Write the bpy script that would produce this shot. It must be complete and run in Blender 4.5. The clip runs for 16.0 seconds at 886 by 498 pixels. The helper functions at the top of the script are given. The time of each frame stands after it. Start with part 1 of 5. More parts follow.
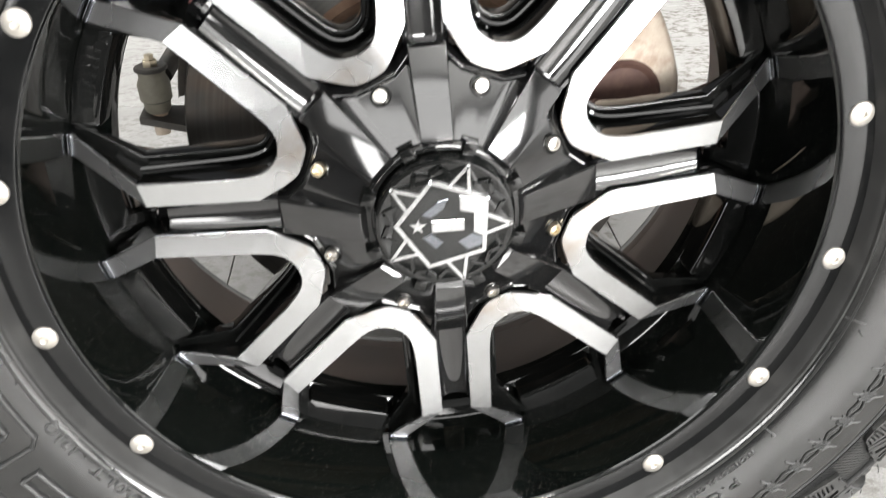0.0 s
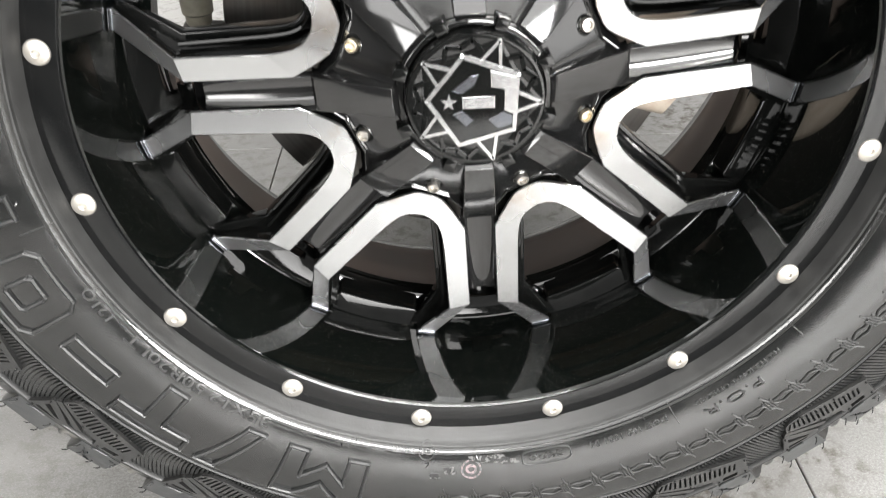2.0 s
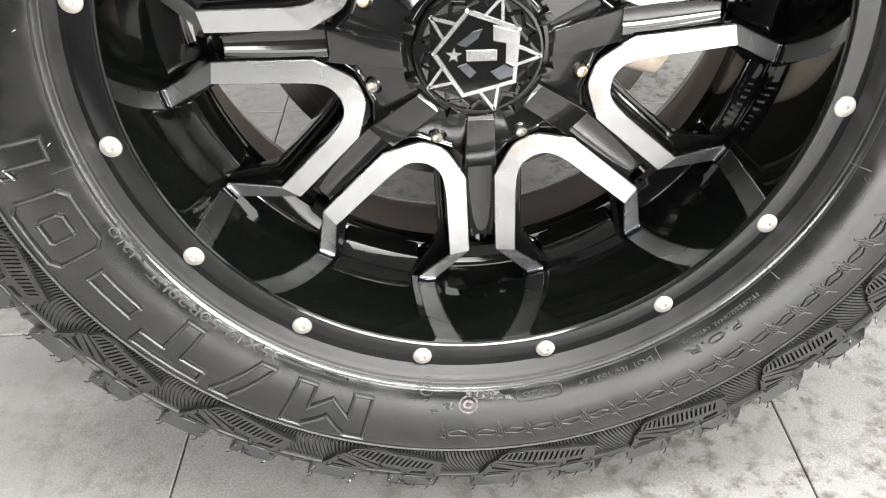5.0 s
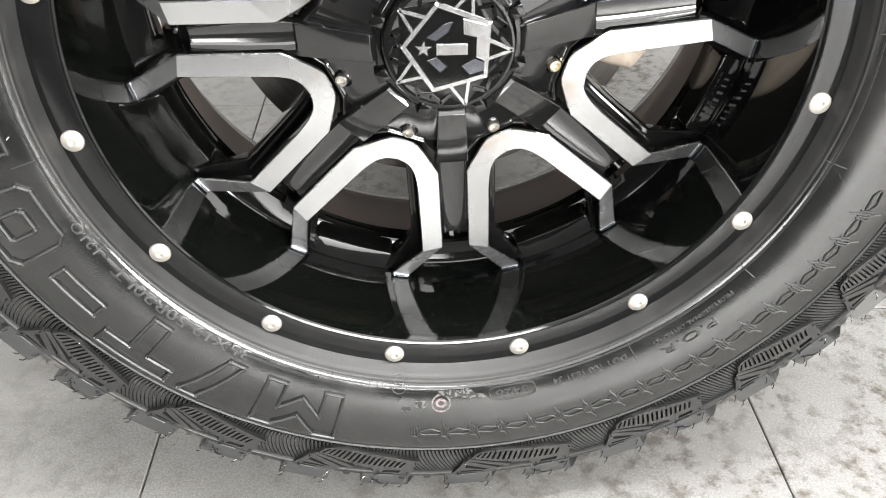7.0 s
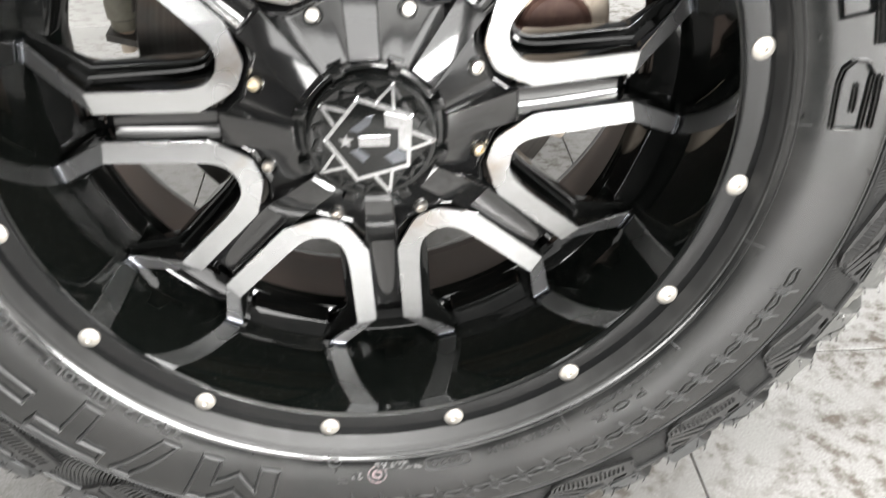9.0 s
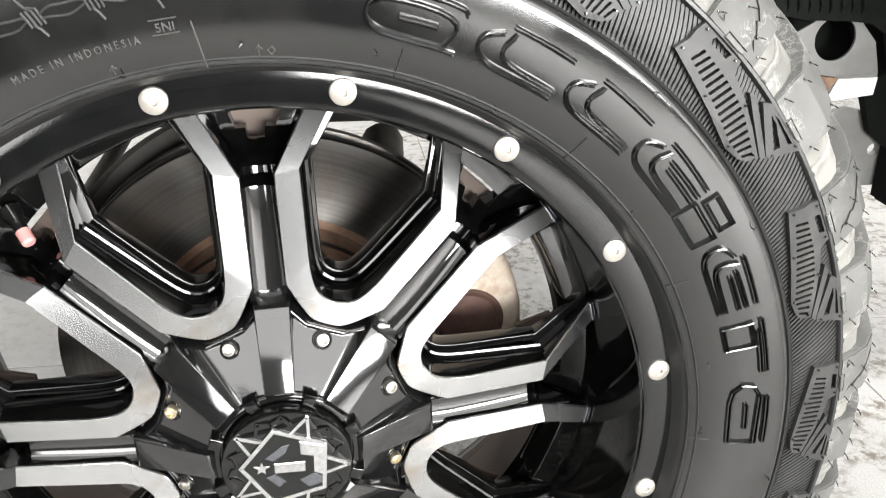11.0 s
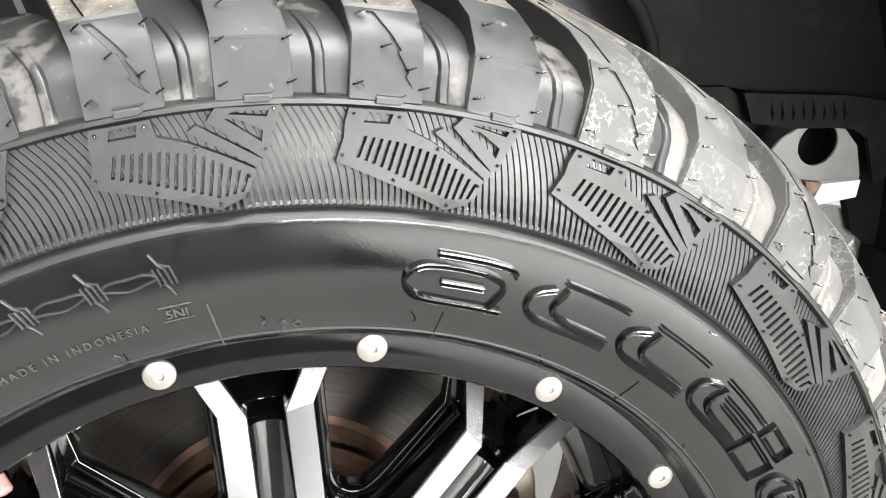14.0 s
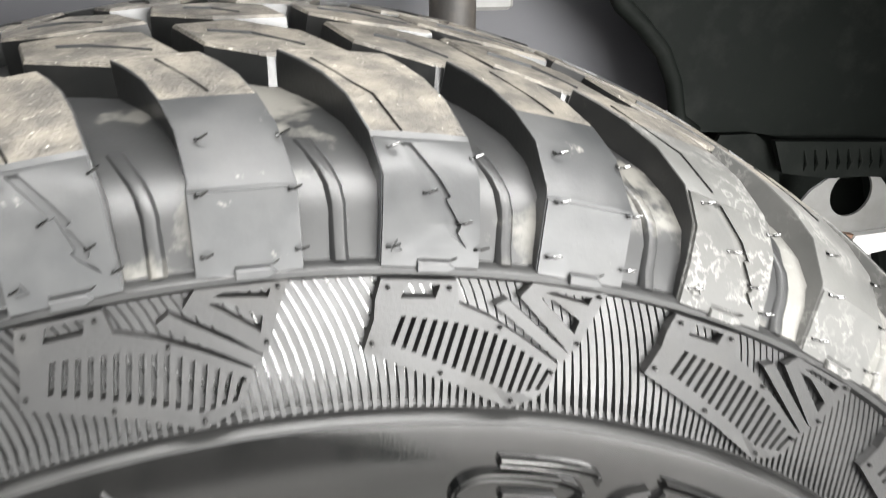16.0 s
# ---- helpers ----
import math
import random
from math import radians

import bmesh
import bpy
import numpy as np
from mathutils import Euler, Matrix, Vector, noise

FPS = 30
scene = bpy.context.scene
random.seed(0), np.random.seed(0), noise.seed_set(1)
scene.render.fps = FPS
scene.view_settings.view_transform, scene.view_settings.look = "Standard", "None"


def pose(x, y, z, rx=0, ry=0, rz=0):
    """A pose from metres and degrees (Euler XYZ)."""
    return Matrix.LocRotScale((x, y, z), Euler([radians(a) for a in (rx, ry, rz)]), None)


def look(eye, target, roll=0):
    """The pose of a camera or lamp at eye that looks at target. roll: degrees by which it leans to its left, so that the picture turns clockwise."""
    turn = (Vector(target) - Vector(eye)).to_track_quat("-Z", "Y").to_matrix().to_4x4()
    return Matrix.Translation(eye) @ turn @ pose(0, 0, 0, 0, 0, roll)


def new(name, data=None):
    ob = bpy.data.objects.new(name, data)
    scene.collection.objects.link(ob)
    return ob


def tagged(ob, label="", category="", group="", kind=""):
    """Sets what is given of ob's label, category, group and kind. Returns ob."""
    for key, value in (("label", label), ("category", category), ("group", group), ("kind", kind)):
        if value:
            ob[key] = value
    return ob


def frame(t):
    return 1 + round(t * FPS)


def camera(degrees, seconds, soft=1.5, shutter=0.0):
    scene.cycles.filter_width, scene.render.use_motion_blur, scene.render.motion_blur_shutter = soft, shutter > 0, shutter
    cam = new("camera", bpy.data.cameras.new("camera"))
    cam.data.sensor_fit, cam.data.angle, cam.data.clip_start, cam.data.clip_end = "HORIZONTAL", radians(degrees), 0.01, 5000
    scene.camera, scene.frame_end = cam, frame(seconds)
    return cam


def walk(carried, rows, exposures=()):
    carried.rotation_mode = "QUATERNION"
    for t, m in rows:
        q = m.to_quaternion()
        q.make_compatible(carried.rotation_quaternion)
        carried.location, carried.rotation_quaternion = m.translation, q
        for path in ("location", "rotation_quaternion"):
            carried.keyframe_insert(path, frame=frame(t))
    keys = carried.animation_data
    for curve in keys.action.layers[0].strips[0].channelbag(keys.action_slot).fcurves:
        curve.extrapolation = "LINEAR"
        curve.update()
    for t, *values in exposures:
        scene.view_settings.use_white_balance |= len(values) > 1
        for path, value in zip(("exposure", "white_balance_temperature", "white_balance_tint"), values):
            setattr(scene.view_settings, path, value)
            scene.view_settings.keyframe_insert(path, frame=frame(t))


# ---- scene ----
cam = camera(53.6, 16.0, soft=1.0, shutter=0.5)
PATH = [
    (0, (-0.0416, -0.6130, 0.6819), (0.0023, -0.0945, 0.3833), -2.08),
    (0.5, (-0.0543, -0.6270, 0.6356), (-0.0186, -0.1071, 0.3382), -2.00),
    (1, (-0.0419, -0.6260, 0.6002), (-0.0150, -0.1083, 0.2981), -1.78),
    (1.5, (-0.0364, -0.6279, 0.5950), (-0.0163, -0.1192, 0.2775), -1.80),
    (2, (-0.0389, -0.6445, 0.6387), (-0.0230, -0.1368, 0.3194), -1.99),
    (2.5, (-0.0353, -0.6605, 0.6693), (-0.0195, -0.1529, 0.3497), -1.89),
    (3, (-0.0391, -0.6776, 0.6891), (-0.0211, -0.1708, 0.3684), -1.78),
    (3.5, (-0.0434, -0.6996, 0.6809), (-0.0251, -0.1968, 0.3540), -1.58),
    (4, (-0.0514, -0.6986, 0.6576), (-0.0319, -0.1983, 0.3271), -1.29),
    (6.5, (-0.0374, -0.6807, 0.6385), (-0.0162, -0.1839, 0.3027), -0.64),
    (7, (-0.0354, -0.6816, 0.6395), (-0.0072, -0.1862, 0.3021), -0.31),
    (7.5, (-0.0343, -0.6823, 0.6429), (-0.0017, -0.1880, 0.3044), -0.21),
    (8, (-0.0331, -0.6816, 0.6482), (0.0055, -0.1876, 0.3099), -0.02),
    (8.5, (-0.0261, -0.6741, 0.6539), (0.0166, -0.1814, 0.3141), 0.05),
    (9, (-0.0033, -0.6592, 0.6889), (0.0448, -0.1639, 0.3538), 0.18),
    (9.5, (0.0416, -0.6299, 0.7596), (0.0944, -0.1336, 0.4266), 0.27),
    (10, (0.0372, -0.6228, 0.7839), (0.1028, -0.0961, 0.5042), 0.49),
    (12.5, (0.0055, -0.6022, 0.8550), (0.1223, -0.0657, 0.6131), 0.77),
    (13, (0.0061, -0.5759, 0.8785), (0.1269, -0.0391, 0.6393), 0.72),
    (13.5, (-0.0031, -0.5331, 0.8875), (0.1222, 0.0038, 0.6508), 0.64),
    (14, (-0.0107, -0.5209, 0.8938), (0.1195, 0.0149, 0.6571), 0.60),
    (14.5, (-0.0151, -0.4959, 0.8993), (0.1190, 0.0392, 0.6634), 0.58),
    (15, (-0.0108, -0.4750, 0.9066), (0.1263, 0.0597, 0.6715), 0.48),
    (15.5, (-0.0180, -0.4442, 0.9068), (0.1229, 0.0893, 0.6711), 0.51),
    (16, (-0.0101, -0.4011, 0.9160), (0.1356, 0.1314, 0.6810), 0.80),
]
walk(cam, [(t, look(eye, target, roll)) for t, eye, target, roll in PATH])

# ---- world, lamps, exposure ----
H = 0.43          # height of the wheel's axle
world = bpy.data.worlds.new("room_air")
world.use_nodes = True
world.node_tree.nodes["Background"].inputs["Color"].default_value = (0.8, 0.82, 0.85, 1)
world.node_tree.nodes["Background"].inputs["Strength"].default_value = 0.05
scene.world = world

CEILING = 3.6
# assumed unseen tubes; rows behind added for the far floor, last for the hub
LAMPS = [(x, y) for y in (-1.05, -0.5) for x in (-0.5, 0.6, 1.7, 2.8)] + [(-1.3, 1.2), (-2.4, 1.2), (-1.3, 1.8), (-2.4, 1.8), (0.4, 2.9), (1.6, 2.9), (2.8, 2.9), (2.6, -3.0)]
LAMP_WATTS = 33.0
for lx, ly in LAMPS:
    data = bpy.data.lights.new("ceiling_panel_light", "AREA")
    data.shape, data.size, data.size_y = "RECTANGLE", 1.2, 0.14
    data.energy = LAMP_WATTS
    data.color = (1.0, 0.99, 0.973)
    lamp = new("ceiling_panel_light", data)
    lamp.matrix_world = pose(lx, ly, CEILING - 0.06)
# daylight through the open workshop door in front of the vehicle
data = bpy.data.lights.new("door_daylight", "AREA")
data.shape, data.size, data.size_y = "RECTANGLE", 4.05, 1.12
data.energy, data.color = 545.0, (1.0, 0.99, 0.97)
door_light = new("door_daylight", data)
door_light.matrix_world = look((2.2, -4.35, 1.18), (2.0, 0, 1.18))
# added fills without a known source: left spokes, right lugs, high for hub
for name, wide, high, watts, eye, target in (("fill_light_left", 1.0, 1.65, 46.0, (-2.4, -4.35, 0.88), (-2.0, 0, 0.88)), ("fill_light_right", 2.6, 1.9, 30.0, (5.3, -2.9, 1.3), (0, -2.6, 1.3)), ("fill_light_high", 8.8, 1.62, 137.0, (0.2, -4.45, 2.69), (0.2, 0, 2.69))):
    data = bpy.data.lights.new(name, "AREA")
    data.shape, data.size, data.size_y = "RECTANGLE", wide, high
    data.energy, data.color = watts, (1.0, 0.99, 0.97)
    new(name, data).matrix_world = look(eye, target)
scene.view_settings.exposure = 0.66


# ---- materials ----
def node(nt, kind, **inputs):
    n = nt.nodes.new(kind)
    for key, value in inputs.items():
        n.inputs[key.replace("_", " ")].default_value = value
    return n


def surface(name, base, rough=0.5, metal=0.0, second=None, scale=20.0, amount=0.5, edge=(0.4, 0.65),
            rough2=None, bump=0.0, bump_scale=200.0, coat=0.0, coat_rough=0.05, specular=0.5, detail=6.0,
            third=None, third_scale=4.0, third_edge=(0.55, 0.7), random_tone=0.0, stretch=None, wave=0.0, wave_scale=35.0):
    """A principled material with a base tone, a second tone in patches, an optional third at a larger scale, and fine relief."""
    m = bpy.data.materials.new(name)
    m.use_nodes = True
    nt = m.node_tree
    b = nt.nodes["Principled BSDF"]
    b.inputs["Metallic"].default_value = metal
    b.inputs["Specular IOR Level"].default_value = specular
    b.inputs["Coat Weight"].default_value = coat
    b.inputs["Coat Roughness"].default_value = coat_rough
    tc = nt.nodes.new("ShaderNodeTexCoord")
    mp = nt.nodes.new("ShaderNodeMapping")
    nt.links.new(tc.outputs["Object"], mp.inputs["Vector"])
    if stretch:
        mp.inputs["Scale"].default_value = stretch
    second = second or tuple(c * 0.8 for c in base)
    n1 = node(nt, "ShaderNodeTexNoise", Scale=scale, Detail=detail, Roughness=0.6)
    nt.links.new(mp.outputs["Vector"], n1.inputs["Vector"])
    r1 = nt.nodes.new("ShaderNodeMapRange")
    r1.inputs["From Min"].default_value, r1.inputs["From Max"].default_value = edge
    r1.inputs["To Max"].default_value = amount
    nt.links.new(n1.outputs["Fac"], r1.inputs["Value"])
    mix = nt.nodes.new("ShaderNodeMix")
    mix.data_type = "RGBA"
    mix.inputs[6].default_value, mix.inputs[7].default_value = (*base, 1), (*second, 1)
    nt.links.new(r1.outputs["Result"], mix.inputs["Factor"])
    colour = mix.outputs[2]
    if third:
        n3 = node(nt, "ShaderNodeTexNoise", Scale=third_scale, Detail=8.0, Roughness=0.65)
        nt.links.new(mp.outputs["Vector"], n3.inputs["Vector"])
        r3 = nt.nodes.new("ShaderNodeMapRange")
        r3.inputs["From Min"].default_value, r3.inputs["From Max"].default_value = third_edge
        nt.links.new(n3.outputs["Fac"], r3.inputs["Value"])
        mix3 = nt.nodes.new("ShaderNodeMix")
        mix3.data_type = "RGBA"
        mix3.inputs[7].default_value = (*third, 1)
        nt.links.new(r3.outputs["Result"], mix3.inputs["Factor"])
        nt.links.new(colour, mix3.inputs[6])
        colour = mix3.outputs[2]
    if random_tone:
        info = nt.nodes.new("ShaderNodeObjectInfo")
        rr = nt.nodes.new("ShaderNodeMapRange")
        rr.inputs["To Min"].default_value, rr.inputs["To Max"].default_value = 1 - random_tone, 1 + random_tone
        nt.links.new(info.outputs["Random"], rr.inputs["Value"])
        hsv = nt.nodes.new("ShaderNodeHueSaturation")
        nt.links.new(rr.outputs["Result"], hsv.inputs["Value"])
        nt.links.new(colour, hsv.inputs["Color"])
        colour = hsv.outputs["Color"]
    nt.links.new(colour, b.inputs["Base Color"])
    rm = nt.nodes.new("ShaderNodeMapRange")
    rm.inputs["To Min"].default_value = rough
    rm.inputs["To Max"].default_value = rough if rough2 is None else rough2
    nt.links.new(r1.outputs["Result"], rm.inputs["Value"])
    nt.links.new(rm.outputs["Result"], b.inputs["Roughness"])
    if bump:
        nb = node(nt, "ShaderNodeTexNoise", Scale=bump_scale, Detail=4.0)
        nt.links.new(mp.outputs["Vector"], nb.inputs["Vector"])
        bp = node(nt, "ShaderNodeBump", Strength=bump, Distance=0.001)
        nt.links.new(nb.outputs["Fac"], bp.inputs["Height"])
        if wave:
            nw = node(nt, "ShaderNodeTexNoise", Scale=wave_scale, Detail=2.0)
            nt.links.new(mp.outputs["Vector"], nw.inputs["Vector"])
            bw = node(nt, "ShaderNodeBump", Strength=wave, Distance=0.004)
            nt.links.new(nw.outputs["Fac"], bw.inputs["Height"])
            nt.links.new(bw.outputs["Normal"], bp.inputs["Normal"])
        nt.links.new(bp.outputs["Normal"], b.inputs["Normal"])
    return m


RUBBER = surface("tyre_rubber", (0.0032, 0.0035, 0.0034), 0.09, second=(0.0060, 0.0060, 0.0058), scale=15, amount=1.0, edge=(0.45, 0.55),
                 rough2=0.16, bump=0.05, bump_scale=900, specular=0.88, wave=0.10, wave_scale=16.0, third=(0.0068, 0.0067, 0.0065), third_scale=7, third_edge=(0.58, 0.85))
RIB_RUBBER = surface("ribbed_rubber", (0.0085, 0.0088, 0.0089), 0.37, second=(0.015, 0.015, 0.0146), scale=30, amount=0.8,
                     rough2=0.54, bump=0.08, bump_scale=900, specular=0.5)
BEAD_RUBBER = surface("dull_bead_rubber", (0.012, 0.012, 0.0118), 0.42, second=(0.018, 0.018, 0.0175), scale=60, amount=0.7, rough2=0.55, bump=0.1, bump_scale=500, specular=0.4)
LUG_RUBBER = surface("lug_rubber", (0.023, 0.0240, 0.0248), 0.38, second=(0.038, 0.0384, 0.0384), scale=34, amount=0.8, edge=(0.42, 0.66),
                     rough2=0.5, bump=0.05, bump_scale=700, wave=0.12, wave_scale=55.0, third=(0.16, 0.155, 0.142), third_scale=75, third_edge=(0.66, 0.74), random_tone=0.12, specular=0.4)
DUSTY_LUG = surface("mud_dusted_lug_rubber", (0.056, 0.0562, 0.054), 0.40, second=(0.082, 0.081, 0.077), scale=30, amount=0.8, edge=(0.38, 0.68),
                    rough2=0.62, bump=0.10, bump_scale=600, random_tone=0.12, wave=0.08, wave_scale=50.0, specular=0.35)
DUSTY_GROOVE = surface("dust_coated_groove_rubber", (0.085, 0.084, 0.078), 0.42, second=(0.150, 0.147, 0.136), scale=22, amount=0.9, edge=(0.38, 0.62),
                       rough2=0.6, bump=0.08, bump_scale=500, wave=0.05, wave_scale=40.0, specular=0.4)


def laced(m, tone, scale=75.0, width=0.022, cover=(0.47, 0.60)):
    """Adds the thin broken lines of dried dust that water leaves behind, in patches."""
    nt = m.node_tree
    b = nt.nodes["Principled BSDF"]
    tc = nt.nodes.new("ShaderNodeTexCoord")
    n = node(nt, "ShaderNodeTexNoise", Scale=scale, Detail=5.0, Roughness=0.6)
    big = node(nt, "ShaderNodeTexNoise", Scale=scale * 0.35, Detail=3.0)
    for x in (n, big):
        nt.links.new(tc.outputs["Object"], x.inputs["Vector"])
    away = nt.nodes.new("ShaderNodeMath")
    away.operation = "SUBTRACT"
    away.inputs[1].default_value = 0.5
    nt.links.new(n.outputs["Fac"], away.inputs[0])
    size = nt.nodes.new("ShaderNodeMath")
    size.operation = "ABSOLUTE"
    nt.links.new(away.outputs[0], size.inputs[0])
    line = nt.nodes.new("ShaderNodeMapRange")
    line.inputs["From Min"].default_value, line.inputs["From Max"].default_value = width, width * 0.45
    nt.links.new(size.outputs[0], line.inputs["Value"])
    patch = nt.nodes.new("ShaderNodeMapRange")
    patch.inputs["From Min"].default_value, patch.inputs["From Max"].default_value = cover
    patch.inputs["To Max"].default_value = 0.85
    nt.links.new(big.outputs["Fac"], patch.inputs["Value"])
    both = nt.nodes.new("ShaderNodeMath")
    both.operation = "MULTIPLY"
    nt.links.new(line.outputs["Result"], both.inputs[0])
    nt.links.new(patch.outputs["Result"], both.inputs[1])
    mix = nt.nodes.new("ShaderNodeMix")
    mix.data_type = "RGBA"
    mix.inputs[7].default_value = (*tone, 1)
    nt.links.new(both.outputs[0], mix.inputs["Factor"])
    nt.links.new(b.inputs["Base Color"].links[0].from_socket, mix.inputs[6])
    nt.links.new(mix.outputs[2], b.inputs["Base Color"])


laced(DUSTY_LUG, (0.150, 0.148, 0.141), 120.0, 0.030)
laced(DUSTY_GROOVE, (0.22, 0.215, 0.20), 100.0)
PLATE_RUBBER = surface("guard_plate_rubber", (0.018, 0.018, 0.018), 0.42, second=(0.036, 0.035, 0.033), scale=40, amount=0.7, edge=(0.5, 0.7),
                       rough2=0.58, bump=0.12, bump_scale=700, specular=0.35, random_tone=0.08)
GROOVE_RUBBER = surface("mud_filmed_groove_rubber", (0.017, 0.0174, 0.0176), 0.40, second=(0.085, 0.082, 0.074), scale=26, amount=0.75, edge=(0.56, 0.60),
                        rough2=0.55, bump=0.06, bump_scale=500, wave=0.04, wave_scale=35.0, specular=0.5, third=(0.095, 0.092, 0.083), third_scale=15, third_edge=(0.54, 0.60))
# dust, with the grit's glints painted in as pale specks
TREAD_DUST_GLINT = surface("dusty_glinting_tread_rubber", (0.050, 0.046, 0.040), 0.65, second=(0.130, 0.118, 0.098), scale=60, amount=0.9, edge=(0.42, 0.62),
                     rough2=0.5, bump=0.8, bump_scale=650, third=(0.50, 0.48, 0.43), third_scale=420, third_edge=(0.64, 0.70), random_tone=0.18, wave=0.45, wave_scale=70.0)
# clean black sides, darker still: shade between lugs is put into the colour
SHADED_LUG_SIDE = surface("clean_shaded_lug_side", (0.006, 0.0064, 0.0064), 0.28, second=(0.013, 0.013, 0.0126), scale=40, amount=0.7, rough2=0.42, bump=0.08, bump_scale=600,
                    third=(0.045, 0.043, 0.038), third_scale=30, third_edge=(0.64, 0.74))
GLOSS_BLACK = surface("gloss_black_paint", (0.0016, 0.0018, 0.0017), 0.045, second=(0.0042, 0.0042, 0.0040), scale=60, amount=0.5,
                      rough2=0.10, bump=0.012, bump_scale=700, specular=0.5)
HUB_BLACK = surface("gloss_black_hub_paint", (0.0035, 0.0036, 0.0038), 0.075, second=(0.006, 0.0058, 0.0056), scale=40, amount=0.6,
                    rough2=0.12, bump=0.012, bump_scale=700, specular=0.9, coat=0.3, coat_rough=0.08)
BARREL_BLACK = surface("gloss_black_barrel_paint", (0.0013, 0.0017, 0.0015), 0.05, second=(0.30, 0.28, 0.24), scale=1200, amount=0.45, edge=(0.71, 0.75),
                       rough2=0.10, specular=0.62, detail=1.0)
SATIN_BLACK = surface("satin_black_ring_paint", (0.0026, 0.0028, 0.0029), 0.09, second=(0.0050, 0.0050, 0.0050), scale=45, amount=0.6,
                      rough2=0.13, bump=0.04, bump_scale=800, specular=0.42)
MACHINED = surface("machined_aluminium", (0.51, 0.515, 0.52), 0.27, 0.97, second=(0.47, 0.47, 0.472), scale=14, amount=0.6, detail=2.0,
                   rough2=0.28, bump=0.012, bump_scale=1500, third=(0.42, 0.37, 0.31), third_scale=5, third_edge=(0.64, 0.90))


def lathe_turned(m):
    """Turned metal: sheen drawn out across the round tool marks, fine rings, and brown stains near the hub."""
    nt = m.node_tree
    b = nt.nodes["Principled BSDF"]
    geo = nt.nodes.new("ShaderNodeNewGeometry")
    out = nt.nodes.new("ShaderNodeVectorMath")
    out.operation = "MULTIPLY_ADD"
    out.inputs[1].default_value, out.inputs[2].default_value = (1, 0, 1), (0, 0, -H)
    nt.links.new(geo.outputs["Position"], out.inputs[0])
    unit = nt.nodes.new("ShaderNodeVectorMath")
    unit.operation = "NORMALIZE"
    nt.links.new(out.outputs[0], unit.inputs[0])
    b.inputs["Anisotropic"].default_value = 0.75
    nt.links.new(unit.outputs[0], b.inputs["Tangent"])
    ln = nt.nodes.new("ShaderNodeVectorMath")
    ln.operation = "LENGTH"
    nt.links.new(out.outputs[0], ln.inputs[0])
    rings = node(nt, "ShaderNodeTexNoise", Scale=1400.0, Detail=3.0)
    rings.noise_dimensions = "1D"
    nt.links.new(ln.outputs["Value"], rings.inputs["W"])
    tone = nt.nodes.new("ShaderNodeMapRange")
    tone.inputs["From Min"].default_value, tone.inputs["From Max"].default_value = 0.3, 0.7
    tone.inputs["To Min"].default_value, tone.inputs["To Max"].default_value = 0.97, 1.03
    nt.links.new(rings.outputs["Fac"], tone.inputs["Value"])
    hsv = nt.nodes.new("ShaderNodeHueSaturation")
    nt.links.new(tone.outputs["Result"], hsv.inputs["Value"])
    nt.links.new(b.inputs["Base Color"].links[0].from_socket, hsv.inputs["Color"])
    near = nt.nodes.new("ShaderNodeMapRange")
    near.inputs["From Min"].default_value, near.inputs["From Max"].default_value = 0.112, 0.092
    nt.links.new(ln.outputs["Value"], near.inputs["Value"])
    cloud = node(nt, "ShaderNodeTexNoise", Scale=34.0, Detail=6.0, Roughness=0.65)
    nt.links.new(geo.outputs["Position"], cloud.inputs["Vector"])
    patch = nt.nodes.new("ShaderNodeMapRange")
    patch.inputs["From Min"].default_value, patch.inputs["From Max"].default_value = 0.46, 0.66
    patch.inputs["To Max"].default_value = 0.75
    nt.links.new(cloud.outputs["Fac"], patch.inputs["Value"])
    both = nt.nodes.new("ShaderNodeMath")
    both.operation = "MULTIPLY"
    nt.links.new(near.outputs["Result"], both.inputs[0])
    nt.links.new(patch.outputs["Result"], both.inputs[1])
    mix = nt.nodes.new("ShaderNodeMix")
    mix.data_type = "RGBA"
    mix.inputs[7].default_value = (0.34, 0.25, 0.17, 1)
    nt.links.new(both.outputs[0], mix.inputs["Factor"])
    nt.links.new(hsv.outputs["Color"], mix.inputs[6])
    nt.links.new(mix.outputs[2], b.inputs["Base Color"])


lathe_turned(MACHINED)
STEEL = surface("bright_steel", (0.40, 0.385, 0.365), 0.34, 1.0, second=(0.62, 0.58, 0.52), scale=300, amount=0.5, rough2=0.42, bump=0.05, bump_scale=2500)
BRASS = surface("yellowed_steel", (0.62, 0.55, 0.42), 0.34, 1.0, second=(0.45, 0.38, 0.27), scale=300, amount=0.5, bump=0.05, bump_scale=2500)
RIVET_METAL = surface("satin_rivet_metal", (0.46, 0.44, 0.405), 0.40, 0.8, second=(0.40, 0.36, 0.31), scale=260, amount=0.6, rough2=0.5, bump=0.08, bump_scale=1500)
EMBLEM = surface("chromed_emblem", (0.44, 0.44, 0.445), 0.20, 0.95, second=(0.7, 0.7, 0.7), scale=300, amount=0.5)
DARK_CHROME = surface("dark_chrome", (0.16, 0.17, 0.19), 0.18, 0.95, second=(0.22, 0.22, 0.23), scale=300, amount=0.5)
INNER_BARREL = surface("dusty_inner_barrel", (0.105, 0.078, 0.064), 0.55, second=(0.15, 0.115, 0.095), scale=18, amount=0.7, rough2=0.75, bump=0.1, bump_scale=300)
